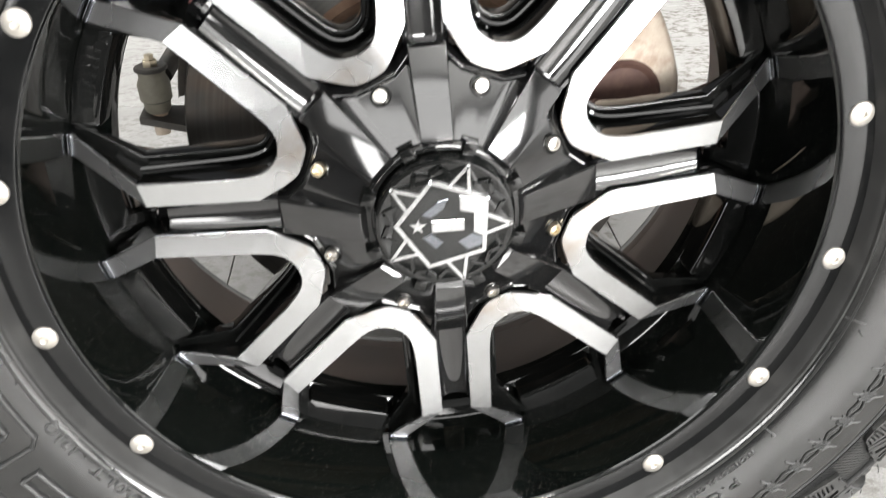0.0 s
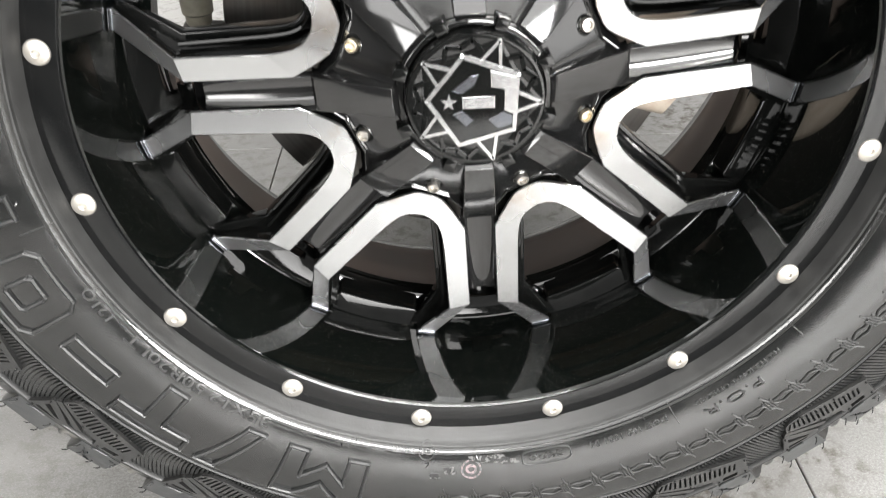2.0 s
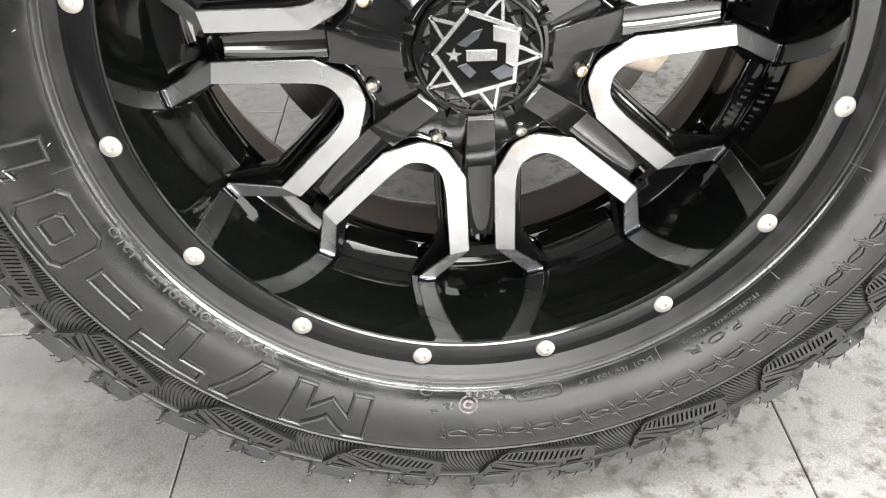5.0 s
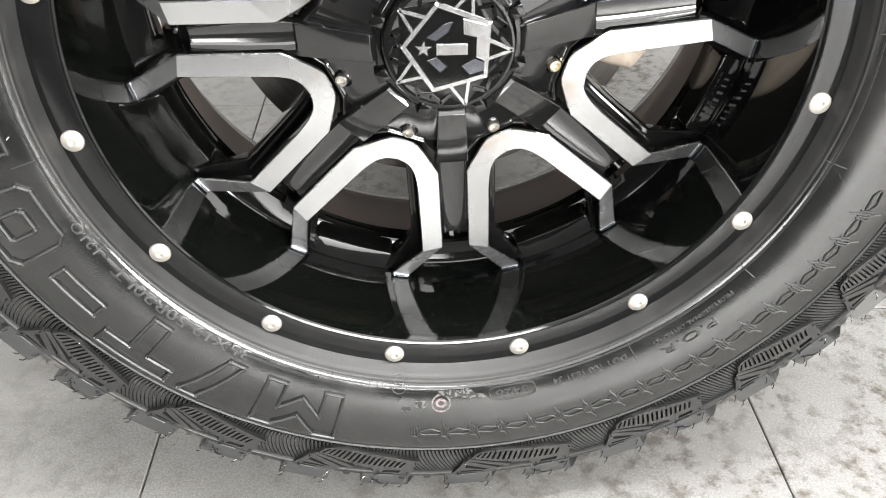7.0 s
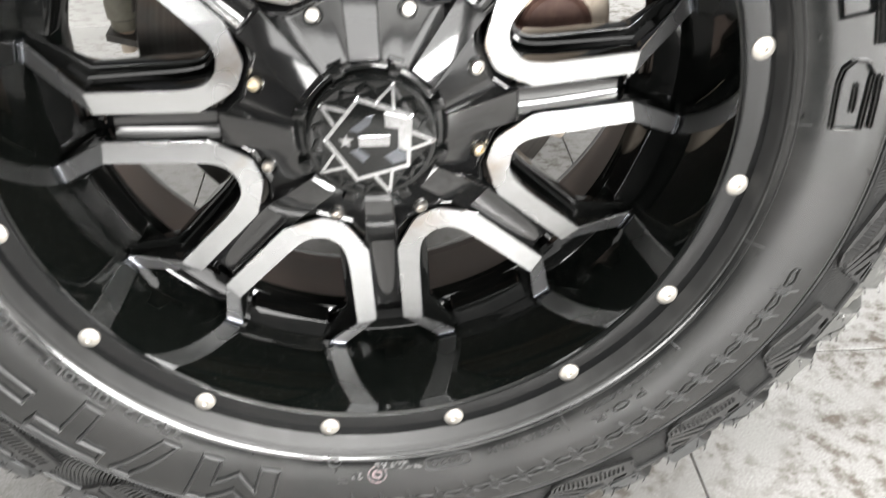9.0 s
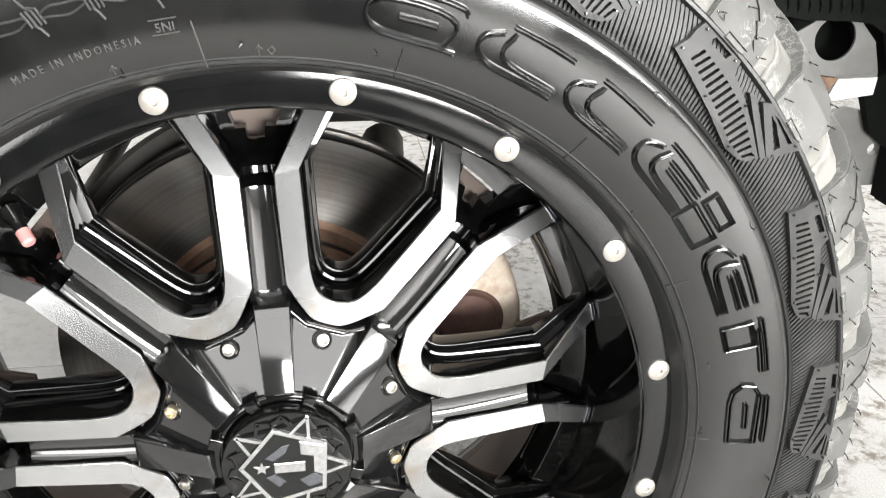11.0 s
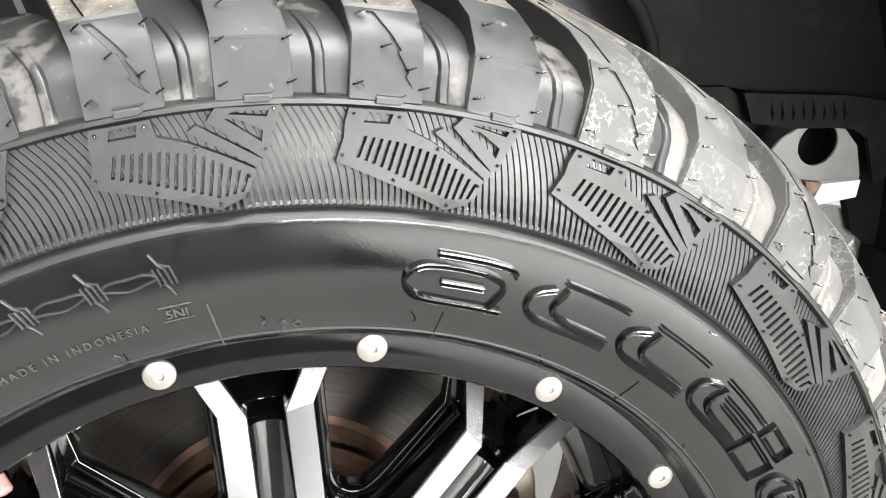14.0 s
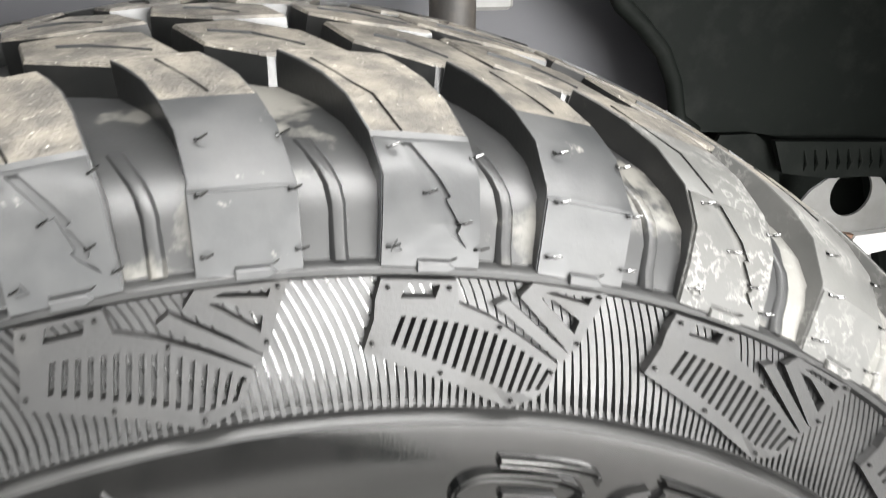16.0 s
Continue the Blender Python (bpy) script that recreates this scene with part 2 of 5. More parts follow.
DISC_IRON = surface("worn_brake_iron", (0.072, 0.070, 0.066), 0.34, 1.0, second=(0.055, 0.047, 0.042), scale=26, amount=0.8, rough2=0.5,
                    third=(0.085, 0.062, 0.046), third_scale=9, third_edge=(0.55, 0.80), bump=0.06, bump_scale=300)


def ring_scored(m):
    """Adds the fine round score marks of a turning brake disc: lighter and darker bands about the axle."""
    nt = m.node_tree
    b = nt.nodes["Principled BSDF"]
    tc = nt.nodes.new("ShaderNodeTexCoord")
    flat_xz = nt.nodes.new("ShaderNodeVectorMath")
    flat_xz.operation = "MULTIPLY_ADD"
    flat_xz.inputs[1].default_value, flat_xz.inputs[2].default_value = (1, 0, 1), (0, 0, -H)
    nt.links.new(tc.outputs["Object"], flat_xz.inputs[0])
    ln = nt.nodes.new("ShaderNodeVectorMath")
    ln.operation = "LENGTH"
    nt.links.new(flat_xz.outputs[0], ln.inputs[0])
    nz = node(nt, "ShaderNodeTexNoise", Scale=330.0, Detail=5.0)
    nz.noise_dimensions = "1D"
    nt.links.new(ln.outputs["Value"], nz.inputs["W"])
    r = nt.nodes.new("ShaderNodeMapRange")
    r.inputs["From Min"].default_value, r.inputs["From Max"].default_value = 0.3, 0.7
    r.inputs["To Min"].default_value, r.inputs["To Max"].default_value = 0.86, 1.12
    nt.links.new(nz.outputs["Fac"], r.inputs["Value"])
    hsv = nt.nodes.new("ShaderNodeHueSaturation")
    nt.links.new(r.outputs["Result"], hsv.inputs["Value"])
    nt.links.new(b.inputs["Base Color"].links[0].from_socket, hsv.inputs["Color"])
    nt.links.new(hsv.outputs["Color"], b.inputs["Base Color"])


ring_scored(DISC_IRON)
RUST = surface("rusty_iron", (0.15, 0.085, 0.055), 0.8, 0.1, second=(0.30, 0.20, 0.14), scale=40, amount=0.8, rough2=0.9, bump=0.4, bump_scale=220)
CAST_IRON = surface("dusty_cast_iron", (0.48, 0.42, 0.35), 0.6, 0.2, second=(0.34, 0.27, 0.21), scale=35, amount=0.7, rough2=0.8, bump=0.3, bump_scale=260,
                    third=(0.20, 0.12, 0.08), third_scale=14, third_edge=(0.58, 0.72))
DARK_IRON = surface("dark_iron", (0.030, 0.028, 0.026), 0.6, 0.2, second=(0.07, 0.06, 0.05), scale=30, amount=0.7, bump=0.2, bump_scale=250)
BOOT = surface("olive_rubber_boot", (0.17, 0.16, 0.125), 0.6, second=(0.11, 0.102, 0.078), scale=50, amount=0.7, bump=0.1)
PINK_CAP = surface("pink_plastic", (0.65, 0.30, 0.28), 0.45, second=(0.5, 0.2, 0.2), scale=80)
BORE = surface("dark_red_rust", (0.050, 0.022, 0.016), 0.7, second=(0.09, 0.05, 0.035), scale=60, amount=0.7, bump=0.2)
PINK_PAINT = surface("faded_pink_paint", (0.15, 0.105, 0.11), 0.5, second=(0.02, 0.027, 0.027), scale=520, amount=0.95, edge=(0.44, 0.56))
CHALK = surface("white_paper_remains", (0.010, 0.010, 0.010), 0.25, second=(0.065, 0.065, 0.063), scale=330, amount=1.0, edge=(0.52, 0.58), rough2=0.7)
LETTER_RUBBER = surface("raised_letter_rubber", (0.009, 0.009, 0.009), 0.34, second=(0.018, 0.018, 0.0175), scale=150, amount=0.6, bump=0.08, bump_scale=900)
PALE_RUBBER = surface("pale_raised_rubber", (0.060, 0.060, 0.058), 0.45, second=(0.030, 0.030, 0.029), scale=200, amount=0.7)
# black plastic, darkened further for the shade of a wing not built
LINER = surface("shaded_black_plastic_liner", (0.0030, 0.0042, 0.0034), 0.70, second=(0.0055, 0.0068, 0.0058), scale=14, amount=0.7, rough2=0.8, bump=0.12, bump_scale=350, specular=0.10, third=(0.012, 0.013, 0.0118), third_scale=24, third_edge=(0.50, 0.80))
FRAME_PAINT = surface("grey_frame_paint", (0.20, 0.20, 0.195), 0.55, second=(0.14, 0.137, 0.128), scale=16, amount=0.8, bump=0.12, bump_scale=200)
BODY_PAINT = surface("white_body_paint", (0.72, 0.72, 0.71), 0.3, second=(0.66, 0.66, 0.65), scale=3, amount=0.6, coat=0.6)
GREY_PANEL = surface("grey_plastic_panel", (0.045, 0.046, 0.053), 0.6, second=(0.042, 0.042, 0.048), scale=8, amount=0.6, bump=0.08)


def tile_material():
    """Worn grey porcelain: fine salt-and-pepper grain, cloudy wear, and clusters of brown dirt."""
    m = bpy.data.materials.new("grey_porcelain_tile")
    m.use_nodes = True
    nt = m.node_tree
    b = nt.nodes["Principled BSDF"]
    geo = nt.nodes.new("ShaderNodeNewGeometry")

    def noise_mask(scale, lo, hi, detail=4.0, rough=0.6):
        n = node(nt, "ShaderNodeTexNoise", Scale=scale, Detail=detail, Roughness=rough)
        nt.links.new(geo.outputs["Position"], n.inputs["Vector"])
        r = nt.nodes.new("ShaderNodeMapRange")
        r.inputs["From Min"].default_value, r.inputs["From Max"].default_value = lo, hi
        nt.links.new(n.outputs["Fac"], r.inputs["Value"])
        return r.outputs["Result"]

    def times(a, c):
        t = nt.nodes.new("ShaderNodeMath")
        t.operation = "MULTIPLY"
        nt.links.new(a, t.inputs[0])
        if isinstance(c, float):
            t.inputs[1].default_value = c
        else:
            nt.links.new(c, t.inputs[1])
        return t.outputs[0]

    def blend(under, over, fac):
        x = nt.nodes.new("ShaderNodeMix")
        x.data_type = "RGBA"
        if isinstance(under, tuple):
            x.inputs[6].default_value = (*under, 1)
        else:
            nt.links.new(under, x.inputs[6])
        x.inputs[7].default_value = (*over, 1)
        nt.links.new(fac, x.inputs["Factor"])
        return x.outputs[2]

    c = blend((0.190, 0.187, 0.181), (0.260, 0.256, 0.249), noise_mask(420, 0.42, 0.60, 3.0))
    c = blend(c, (0.190, 0.187, 0.180), times(noise_mask(5.0, 0.42, 0.66), 0.65))
    c = blend(c, (0.150, 0.145, 0.136), times(noise_mask(900, 0.60, 0.68, 2.0), 0.55))
    c = blend(c, (0.50, 0.50, 0.49), times(noise_mask(760, 0.66, 0.71, 2.0), 0.7))
    xyz = nt.nodes.new("ShaderNodeSeparateXYZ")
    nt.links.new(geo.outputs["Position"], xyz.inputs[0])
    trodden = nt.nodes.new("ShaderNodeMapRange")
    trodden.inputs["From Min"].default_value, trodden.inputs["From Max"].default_value = -0.25, 0.40
    trodden.inputs["To Min"].default_value, trodden.inputs["To Max"].default_value = 0.30, 1.0
    nt.links.new(xyz.outputs["X"], trodden.inputs["Value"])
    dirt = times(noise_mask(6.0, 0.39, 0.51, 3.0), noise_mask(42.0, 0.47, 0.61, 6.0, 0.7))
    c = blend(c, (0.070, 0.058, 0.046), times(times(dirt, 0.95), trodden.outputs["Result"]))
    c = blend(c, (0.085, 0.075, 0.063), times(noise_mask(150.0, 0.66, 0.72, 4.0), 0.7))
    nt.links.new(c, b.inputs["Base Color"])
    rr = nt.nodes.new("ShaderNodeMapRange")
    rr.inputs["To Min"].default_value, rr.inputs["To Max"].default_value = 0.34, 0.7
    nt.links.new(dirt, rr.inputs["Value"])
    nt.links.new(rr.outputs["Result"], b.inputs["Roughness"])
    nb = node(nt, "ShaderNodeTexNoise", Scale=520.0, Detail=5.0)
    nt.links.new(geo.outputs["Position"], nb.inputs["Vector"])
    bp = node(nt, "ShaderNodeBump", Strength=0.16, Distance=0.001)
    nt.links.new(nb.outputs["Fac"], bp.inputs["Height"])
    nt.links.new(bp.outputs["Normal"], b.inputs["Normal"])
    return m


TILE = tile_material()
# added dark tile, stands in for a dark reflection in tyre and ring
SHADE_TILE = surface("reflection_shade_tile", (0.020, 0.020, 0.020), 0.85, second=(0.030, 0.0297, 0.029), scale=420, amount=0.8, rough2=0.95, bump=0.15, bump_scale=520, specular=0.10, third=(0.027, 0.026, 0.024), third_scale=9)
GROUT = surface("dirty_grout", (0.14, 0.12, 0.10), 0.9, second=(0.24, 0.21, 0.17), scale=60, amount=0.8, bump=0.3)
WALL = surface("grey_wall_paint", (0.17, 0.17, 0.168), 0.7, second=(0.13, 0.13, 0.128), scale=2, amount=0.7, bump=0.05, bump_scale=120)
CEIL = surface("white_ceiling_paint", (0.76, 0.76, 0.75), 0.8, second=(0.70, 0.70, 0.69), scale=2, amount=0.6, bump=0.05, bump_scale=90)


def glow(name, colour, strength):
    m = bpy.data.materials.new(name)
    m.use_nodes = True
    b = m.node_tree.nodes["Principled BSDF"]
    b.inputs["Emission Color"].default_value = (*colour, 1)
    b.inputs["Emission Strength"].default_value = strength
    return m


DIFFUSER = glow("lamp_diffuser", (1.0, 0.985, 0.96), 4.0)


# ---- mesh helpers ----
def P(rho, ang, y):
    """A place by its distance from the axle, its angle from straight down (degrees, growing to +x) and its depth."""
    a = radians(ang)
    return (rho * math.sin(a), y, H - rho * math.cos(a))


def L(rho, ang, y):
    """As P, but counted from the axle."""
    a = radians(ang)
    return (rho * math.sin(a), y, -rho * math.cos(a))


def spun(phi):
    """The pose that turns a part, built pointing straight down from the axle, by phi degrees."""
    return pose(0, 0, H, 0, -phi, 0)


def mesh_of(name, verts, faces, material, smooth=False, bevel=0.0, crease=38):
    me = bpy.data.meshes.new(name)
    me.from_pydata([tuple(v) for v in verts], [], faces)
    bm = bmesh.new()
    bm.from_mesh(me)
    bmesh.ops.remove_doubles(bm, verts=bm.verts, dist=1e-6)
    bmesh.ops.recalc_face_normals(bm, faces=bm.faces)
    if bevel:
        sharp = [e for e in bm.edges if len(e.link_faces) == 2 and e.calc_face_angle(0) > 0.45]
        bmesh.ops.bevel(bm, geom=sharp, offset=bevel, segments=2, profile=0.6, affect="EDGES", clamp_overlap=True)
    bm.to_mesh(me)
    bm.free()
    me.materials.append(material)
    if smooth or bevel:
        me.polygons.foreach_set("use_smooth", [True] * len(me.polygons))
        me.set_sharp_from_angle(angle=radians(crease))
    return me


def link(name, me, parent=None, label="", m=None):
    ob = new(name, me)
    if m is not None:
        ob.matrix_basis = m
    if parent is not None:
        ob.parent = parent
    if label:
        ob["label"] = label
    return ob


def part(name, vf, material, parent=None, label="", m=None, smooth=False, bevel=0.0):
    return link(name, mesh_of(name, *vf, material, smooth, bevel), parent, label, m)


def thing(name, label, category, at=(0, 0, 0), group="", kind=""):
    ob = new(name)
    ob.location = at
    ob.empty_display_size = 0.05
    return tagged(ob, label, category, group, kind)


def join(*shapes):
    verts, faces = [], []
    for v, f in shapes:
        n = len(verts)
        verts += list(v)
        faces += [tuple(i + n for i in face) for face in f]
    return verts, faces


def revolve(profile, steps=192, place=P, closed=False, a0=0.0, a1=360.0):
    """Turns a list of (rho, y) about the axle."""
    full = abs(a1 - a0 - 360) < 1e-6
    cols = steps if full else steps + 1
    n = len(profile)
    verts = [place(r, a0 + (a1 - a0) * i / steps, y) for i in range(cols) for r, y in profile]
    faces = []
    for i in range(steps):
        j = (i + 1) % cols
        for k in range(n if closed else n - 1):
            l = (k + 1) % n
            faces.append((i * n + k, j * n + k, j * n + l, i * n + l))
    if closed and not full:
        faces += [tuple(range(n)), tuple(range((cols - 1) * n, cols * n))[::-1]]
    return verts, faces


def loft(loops, caps=True):
    """Joins closed loops of equal length into a skin."""
    n = len(loops[0])
    verts = [v for lp in loops for v in lp]
    faces = [(a * n + k, a * n + (k + 1) % n, (a + 1) * n + (k + 1) % n, (a + 1) * n + k) for a in range(len(loops) - 1) for k in range(n)]
    if caps:
        faces += [tuple(range(n))[::-1], tuple(range((len(loops) - 1) * n, len(loops) * n))]
    return verts, faces


def box(x0, x1, y0, y1, z0, z1, c=0.0):
    """A box whose edges along z are cut by c."""
    lp = [(x0 + c, y0), (x1 - c, y0), (x1, y0 + c), (x1, y1 - c), (x1 - c, y1), (x0 + c, y1), (x0, y1 - c), (x0, y0 + c)] if c else [(x0, y0), (x1, y0), (x1, y1), (x0, y1)]
    d = min(c, (z1 - z0) / 3)
    if not c:
        return loft([[(x, y, z) for x, y in lp] for z in (z0, z1)])
    mx, my = (x0 + x1) / 2, (y0 + y1) / 2
    fx, fy = 1 - 2 * d / (x1 - x0), 1 - 2 * d / (y1 - y0)
    small = [(mx + (x - mx) * fx, my + (y - my) * fy) for x, y in lp]
    return loft([[(x, y, z0) for x, y in small], [(x, y, z0 + d) for x, y in lp], [(x, y, z1 - d) for x, y in lp], [(x, y, z1) for x, y in small]])


def tube(points, radius, sides=8):
    """A round bar along points."""
    pts = [Vector(p) for p in points]
    loops = []
    for i, p in enumerate(pts):
        d = (pts[min(i + 1, len(pts) - 1)] - pts[max(i - 1, 0)]).normalized()
        a = d.orthogonal().normalized() if abs(d.y) > 0.9 else d.cross(Vector((0, 1, 0))).normalized()
        b = d.cross(a)
        r = radius[i] if isinstance(radius, (list, tuple)) else radius
        loops.append([tuple(p + (a * math.cos(t) + b * math.sin(t)) * r) for t in (2 * math.pi * k / sides for k in range(sides))])
    return loft(loops)


def turned(axis_point, direction, profile, sides=24):
    """A turned body: profile of (along, radius) from axis_point in direction."""
    o, d = Vector(axis_point), Vector(direction).normalized()
    a = d.orthogonal().normalized()
    b = d.cross(a)
    loops = [[tuple(o + d * s + (a * math.cos(t) + b * math.sin(t)) * r) for t in (2 * math.pi * k / sides for k in range(sides))] for s, r in profile]
    return loft(loops)


# ---- the room ----
floor = tagged(part("floor", box(-5.4, 5.4, -5.4, 5.4, -0.15, -0.004), GROUT), "grey porcelain tiled workshop floor with dirty joints", "floor", kind="structure")
TILT_FLOOR = -1.4
for name, x0, x1, y0, y1 in (("wall_north", -5.4, 5.4, 5.4, 5.55), ("wall_east", 5.4, 5.55, -1.55, 5.55), ("wall_east", 5.4, 5.55, -5.55, -4.25), ("wall_west", -5.55, -5.4, -5.55, 5.55)):
    tagged(part(name, box(x0, x1, y0, y1, -0.15, CEILING + 0.15), WALL), "grey painted workshop wall", "wall", kind="structure")
# gaps left for the door and for the two added fills in front
opening = [("wall_south", -5.4, -2.9, -0.15, 1.87), ("wall_south", -2.9, -1.9, 1.76, 1.87), ("wall_south", -1.9, 0.15, -0.15, 1.87), ("wall_south", 4.25, 5.4, -0.15, 1.87), ("wall_south", 0.15, 4.25, 1.76, 1.87), ("wall_south", 0.15, 4.25, -0.15, 0.60), ("wall_south", -5.4, 5.4, 3.51, CEILING + 0.15), ("wall_south", -5.4, -4.2, 1.87, 3.51), ("wall_south", 4.6, 5.4, 1.87, 3.51)]
for name, x0, x1, z0, z1 in opening:
    tagged(part(name, box(x0, x1, -4.55, -4.4, z0, z1), WALL), "grey workshop wall around the open door and added light openings", "wall", kind="structure")
# gap in the east wall made for the added right fill
for z0, z1 in ((-0.15, 0.3), (2.3, CEILING + 0.15)):
    tagged(part("wall_east", box(5.4, 5.55, -4.25, -1.55, z0, z1), WALL), "grey workshop wall around the added side light opening", "wall", kind="structure")
tagged(part("ceiling", box(-5.4, 5.4, -5.4, 5.4, CEILING, CEILING + 0.15), CEIL), "white painted workshop ceiling", "ceiling", kind="structure")
for lx, ly in LAMPS:
    lamp_thing = thing("ceiling_light", "long white ceiling tube light, assumed out of view, switched on", "lamp", (lx, ly, CEILING), "ceiling lights")
    part("frame", loft([[(sx * s, sy * s, z) for sx, sy in ((-1, -0.16), (1, -0.16), (1, 0.16), (-1, 0.16))] for s, z in ((0.66, 0.0), (0.66, -0.035), (0.62, -0.04), (0.61, -0.02))], caps=False), CEIL, lamp_thing)
    part("diffuser", box(-0.61, 0.61, -0.095, 0.095, -0.03, -0.012), DIFFUSER, lamp_thing)

# ---- the wheel and tyre ----
wheel = thing("wheel", "black deep-dish alloy wheel with machined spokes and mud-terrain tyre", "wheel")

# tyre: sidewall profile (distance from the axle, depth of the outer face)
SIDE_R = [0.262, 0.2665, 0.2705, 0.275, 0.280, 0.290, 0.300, 0.310, 0.316, 0.3205, 0.3245, 0.328, 0.3308, 0.3322, 0.3331, 0.3345, 0.3385, 0.342, 0.355, 0.366, 0.377, 0.3805, 0.384]
SIDE_Y = [-0.146, -0.1583, -0.1652, -0.1677, -0.1696, -0.1727, -0.1750, -0.1765, -0.1769, -0.17695, -0.17688, -0.17670, -0.17648, -0.1761, -0.1748, -0.1726, -0.1733, -0.1708, -0.1668, -0.1638, -0.1605, -0.1590, -0.1570]
GROOVE = [(0.384, -0.1570), (0.3925, -0.1530), (0.4000, -0.1466), (0.4065, -0.1368), (0.4115, -0.1215), (0.4150, -0.0950), (0.4185, -0.0450), (0.4190, 0.0)]
LUG = [(0.3785, -0.1632), (0.4030, -0.1540), (0.4045, -0.1520), (0.4165, -0.1375), (0.4225, -0.1230), (0.4262, -0.1080), (0.4282, -0.0960), (0.4296, -0.0850)]

LUG_FLAT = [(0.3785, -0.1632), (0.3920, -0.1580), (0.4045, -0.1512), (0.4152, -0.1412), (0.4225, -0.1235), (0.4262, -0.1080), (0.4282, -0.0960), (0.4296, -0.0850)]


def side(rho):
    return float(np.interp(rho, SIDE_R, SIDE_Y))


def S(rho, ang, h=0.0):
    """A place h above the tyre's outer face, pressed flat where the tyre meets the floor."""
    return flat(P(rho, ang, side(rho) - h))


def flat(p):
    return (p[0], p[1] * (1 + 0.05 * max(0.0, 0.012 - p[2]) / 0.012) if p[2] < 0.012 else p[1], max(p[2], 0.0012))


def flats(vf):
    return [flat(v) for v in vf[0]], vf[1]


near_profile = [(0.255, -0.135)] + list(zip(SIDE_R, SIDE_Y)) + GROOVE[1:]
far_profile = [(r, -y * 0.72) for r, y in near_profile[::-1]][1:]
inner_profile = [(0.2535, 0.085), (0.30, 0.105), (0.40, 0.09), (0.408, 0.0), (0.40, -0.13), (0.30, -0.145), (0.2535, -0.12)]
tyre = part("tyre", flats(revolve(near_profile + far_profile + inner_profile, 288, closed=True)), RUBBER, wheel, "black rubber off-road tyre with a dressed sidewall", smooth=True)

tyre.data.materials.append(GROOVE_RUBBER)
tyre.data.materials.append(BEAD_RUBBER)
tyre.data.materials.append(DUSTY_GROOVE)
for poly in tyre.data.polygons:
    c = poly.center
    if c.y < -0.1 and (math.hypot(c.x, c.z - H) < 0.2700 or 0.3310 < math.hypot(c.x, c.z - H) < 0.3346):
        poly.material_index = 2
    if math.hypot(c.x, c.z - H) > 0.3795 and poly.normal.dot(Vector((c.x, 0, c.z - H))) > -0.2:
        poly.material_index = 3 if 62 < math.degrees(math.atan2(c.x, H - c.z)) < 151 else 1

# pitch of the tread: where each repeat begins, counted anticlockwise
STARTS = [174.7, 158.7, 140.1, 118.6, 99.2, 82.0, 66.3, 51.2, 34.0, 15.6, -5.4, -26.2, -45.2, -62.5, -79.5, -97.0, -115.0, -134.0, -152.0, -169.6]
PITCH = [(a, (a - b) % 360) for a, b in zip(STARTS, STARTS[1:] + STARTS[:1])]


def raised(outline, h, base=0.0015, cut=0.0008):
    """A raised pad on the sidewall: outline of (angle, rho), its top h above the face, with a cut edge."""
    ca, cr = sum(a for a, _ in outline) / len(outline), sum(r for _, r in outline) / len(outline)

    def inset(a, r, d):
        da, dr = (a - ca) * radians(1) * r, r - cr
        f = max(0.0, 1 - d / max(1e-6, math.hypot(da, dr)))
        return ca + (a - ca) * f, cr + (r - cr) * f

    low = [S(r, a, -base) for a, r in outline]
    mid = [S(r, a, h - cut) for a, r in outline]
    top = [S(r, a, h) for a, r in (inset(a, r, cut) for a, r in outline)]
    return loft([low, mid, top])


def stroke(p, q, half, h):
    """A straight raised line, run a little past its ends so that corners close."""
    w = radians(1) * 0.31
    d = np.array([(q[0] - p[0]) * w, q[1] - p[1]])
    d = d / max(1e-9, np.linalg.norm(d)) * half * 0.8
    return ridge([(p[0] - d[0] / w, p[1] - d[1]), (q[0] + d[0] / w, q[1] + d[1])], half, h)


def ridge(points, half, h, base=0.001):
    """A raised line on the sidewall through points of (angle, rho), with a rounded top."""
    pts = [np.array([a * radians(1) * 0.31, r]) for a, r in points]
    loops = []
    for i, p in enumerate(pts):
        d = pts[min(i + 1, len(pts) - 1)] - pts[max(i - 1, 0)]
        d = d / max(1e-9, np.linalg.norm(d))
        n = np.array([-d[1], d[0]])
        lp = []
        for o, z in ((-1, -base), (-0.75, h * 0.75), (0, h), (0.75, h * 0.75), (1, -base)):
            q = p + n * half * o
            lp.append(S(q[1], q[0] / (radians(1) * 0.31), z))
        loops.append(lp)
    return loft(loops)


# fine ribs round the shoulder
verts, faces = [], []
for i in range(720):
    a = i * 0.5
    rows = []
    for k in range(8):
        f = k / 7
        r = 0.3368 + f * 0.0402
        lean = 1.9 * f * f + 0.25 * math.sin(radians(a * 20) + 2.5 * f)
        top = (0.0026, 0.0021, 0.0015, 0.0013, 0.0012, 0.0012, 0.0012, 0.0012)[k]
        half = (0.11, 0.145, 0.178, 0.190, 0.190, 0.190, 0.190, 0.190)[k]
        for da, h in ((-half - 0.03, -0.0004), (-half, top), (half, top), (half + 0.03, -0.0004)):
            rows.append(S(r, a + lean + da, h))
    n = len(verts)
    verts += rows
    faces += [(n + k * 4 + j, n + k * 4 + j + 1, n + k * 4 + j + 5, n + k * 4 + j + 4) for k in range(7) for j in range(3)]
    faces += [(n, n + 1, n + 2, n + 3), (n + 31, n + 30, n + 29, n + 28)]
me = bpy.data.meshes.new("shoulder_ribs")
me.from_pydata(verts, [], faces)
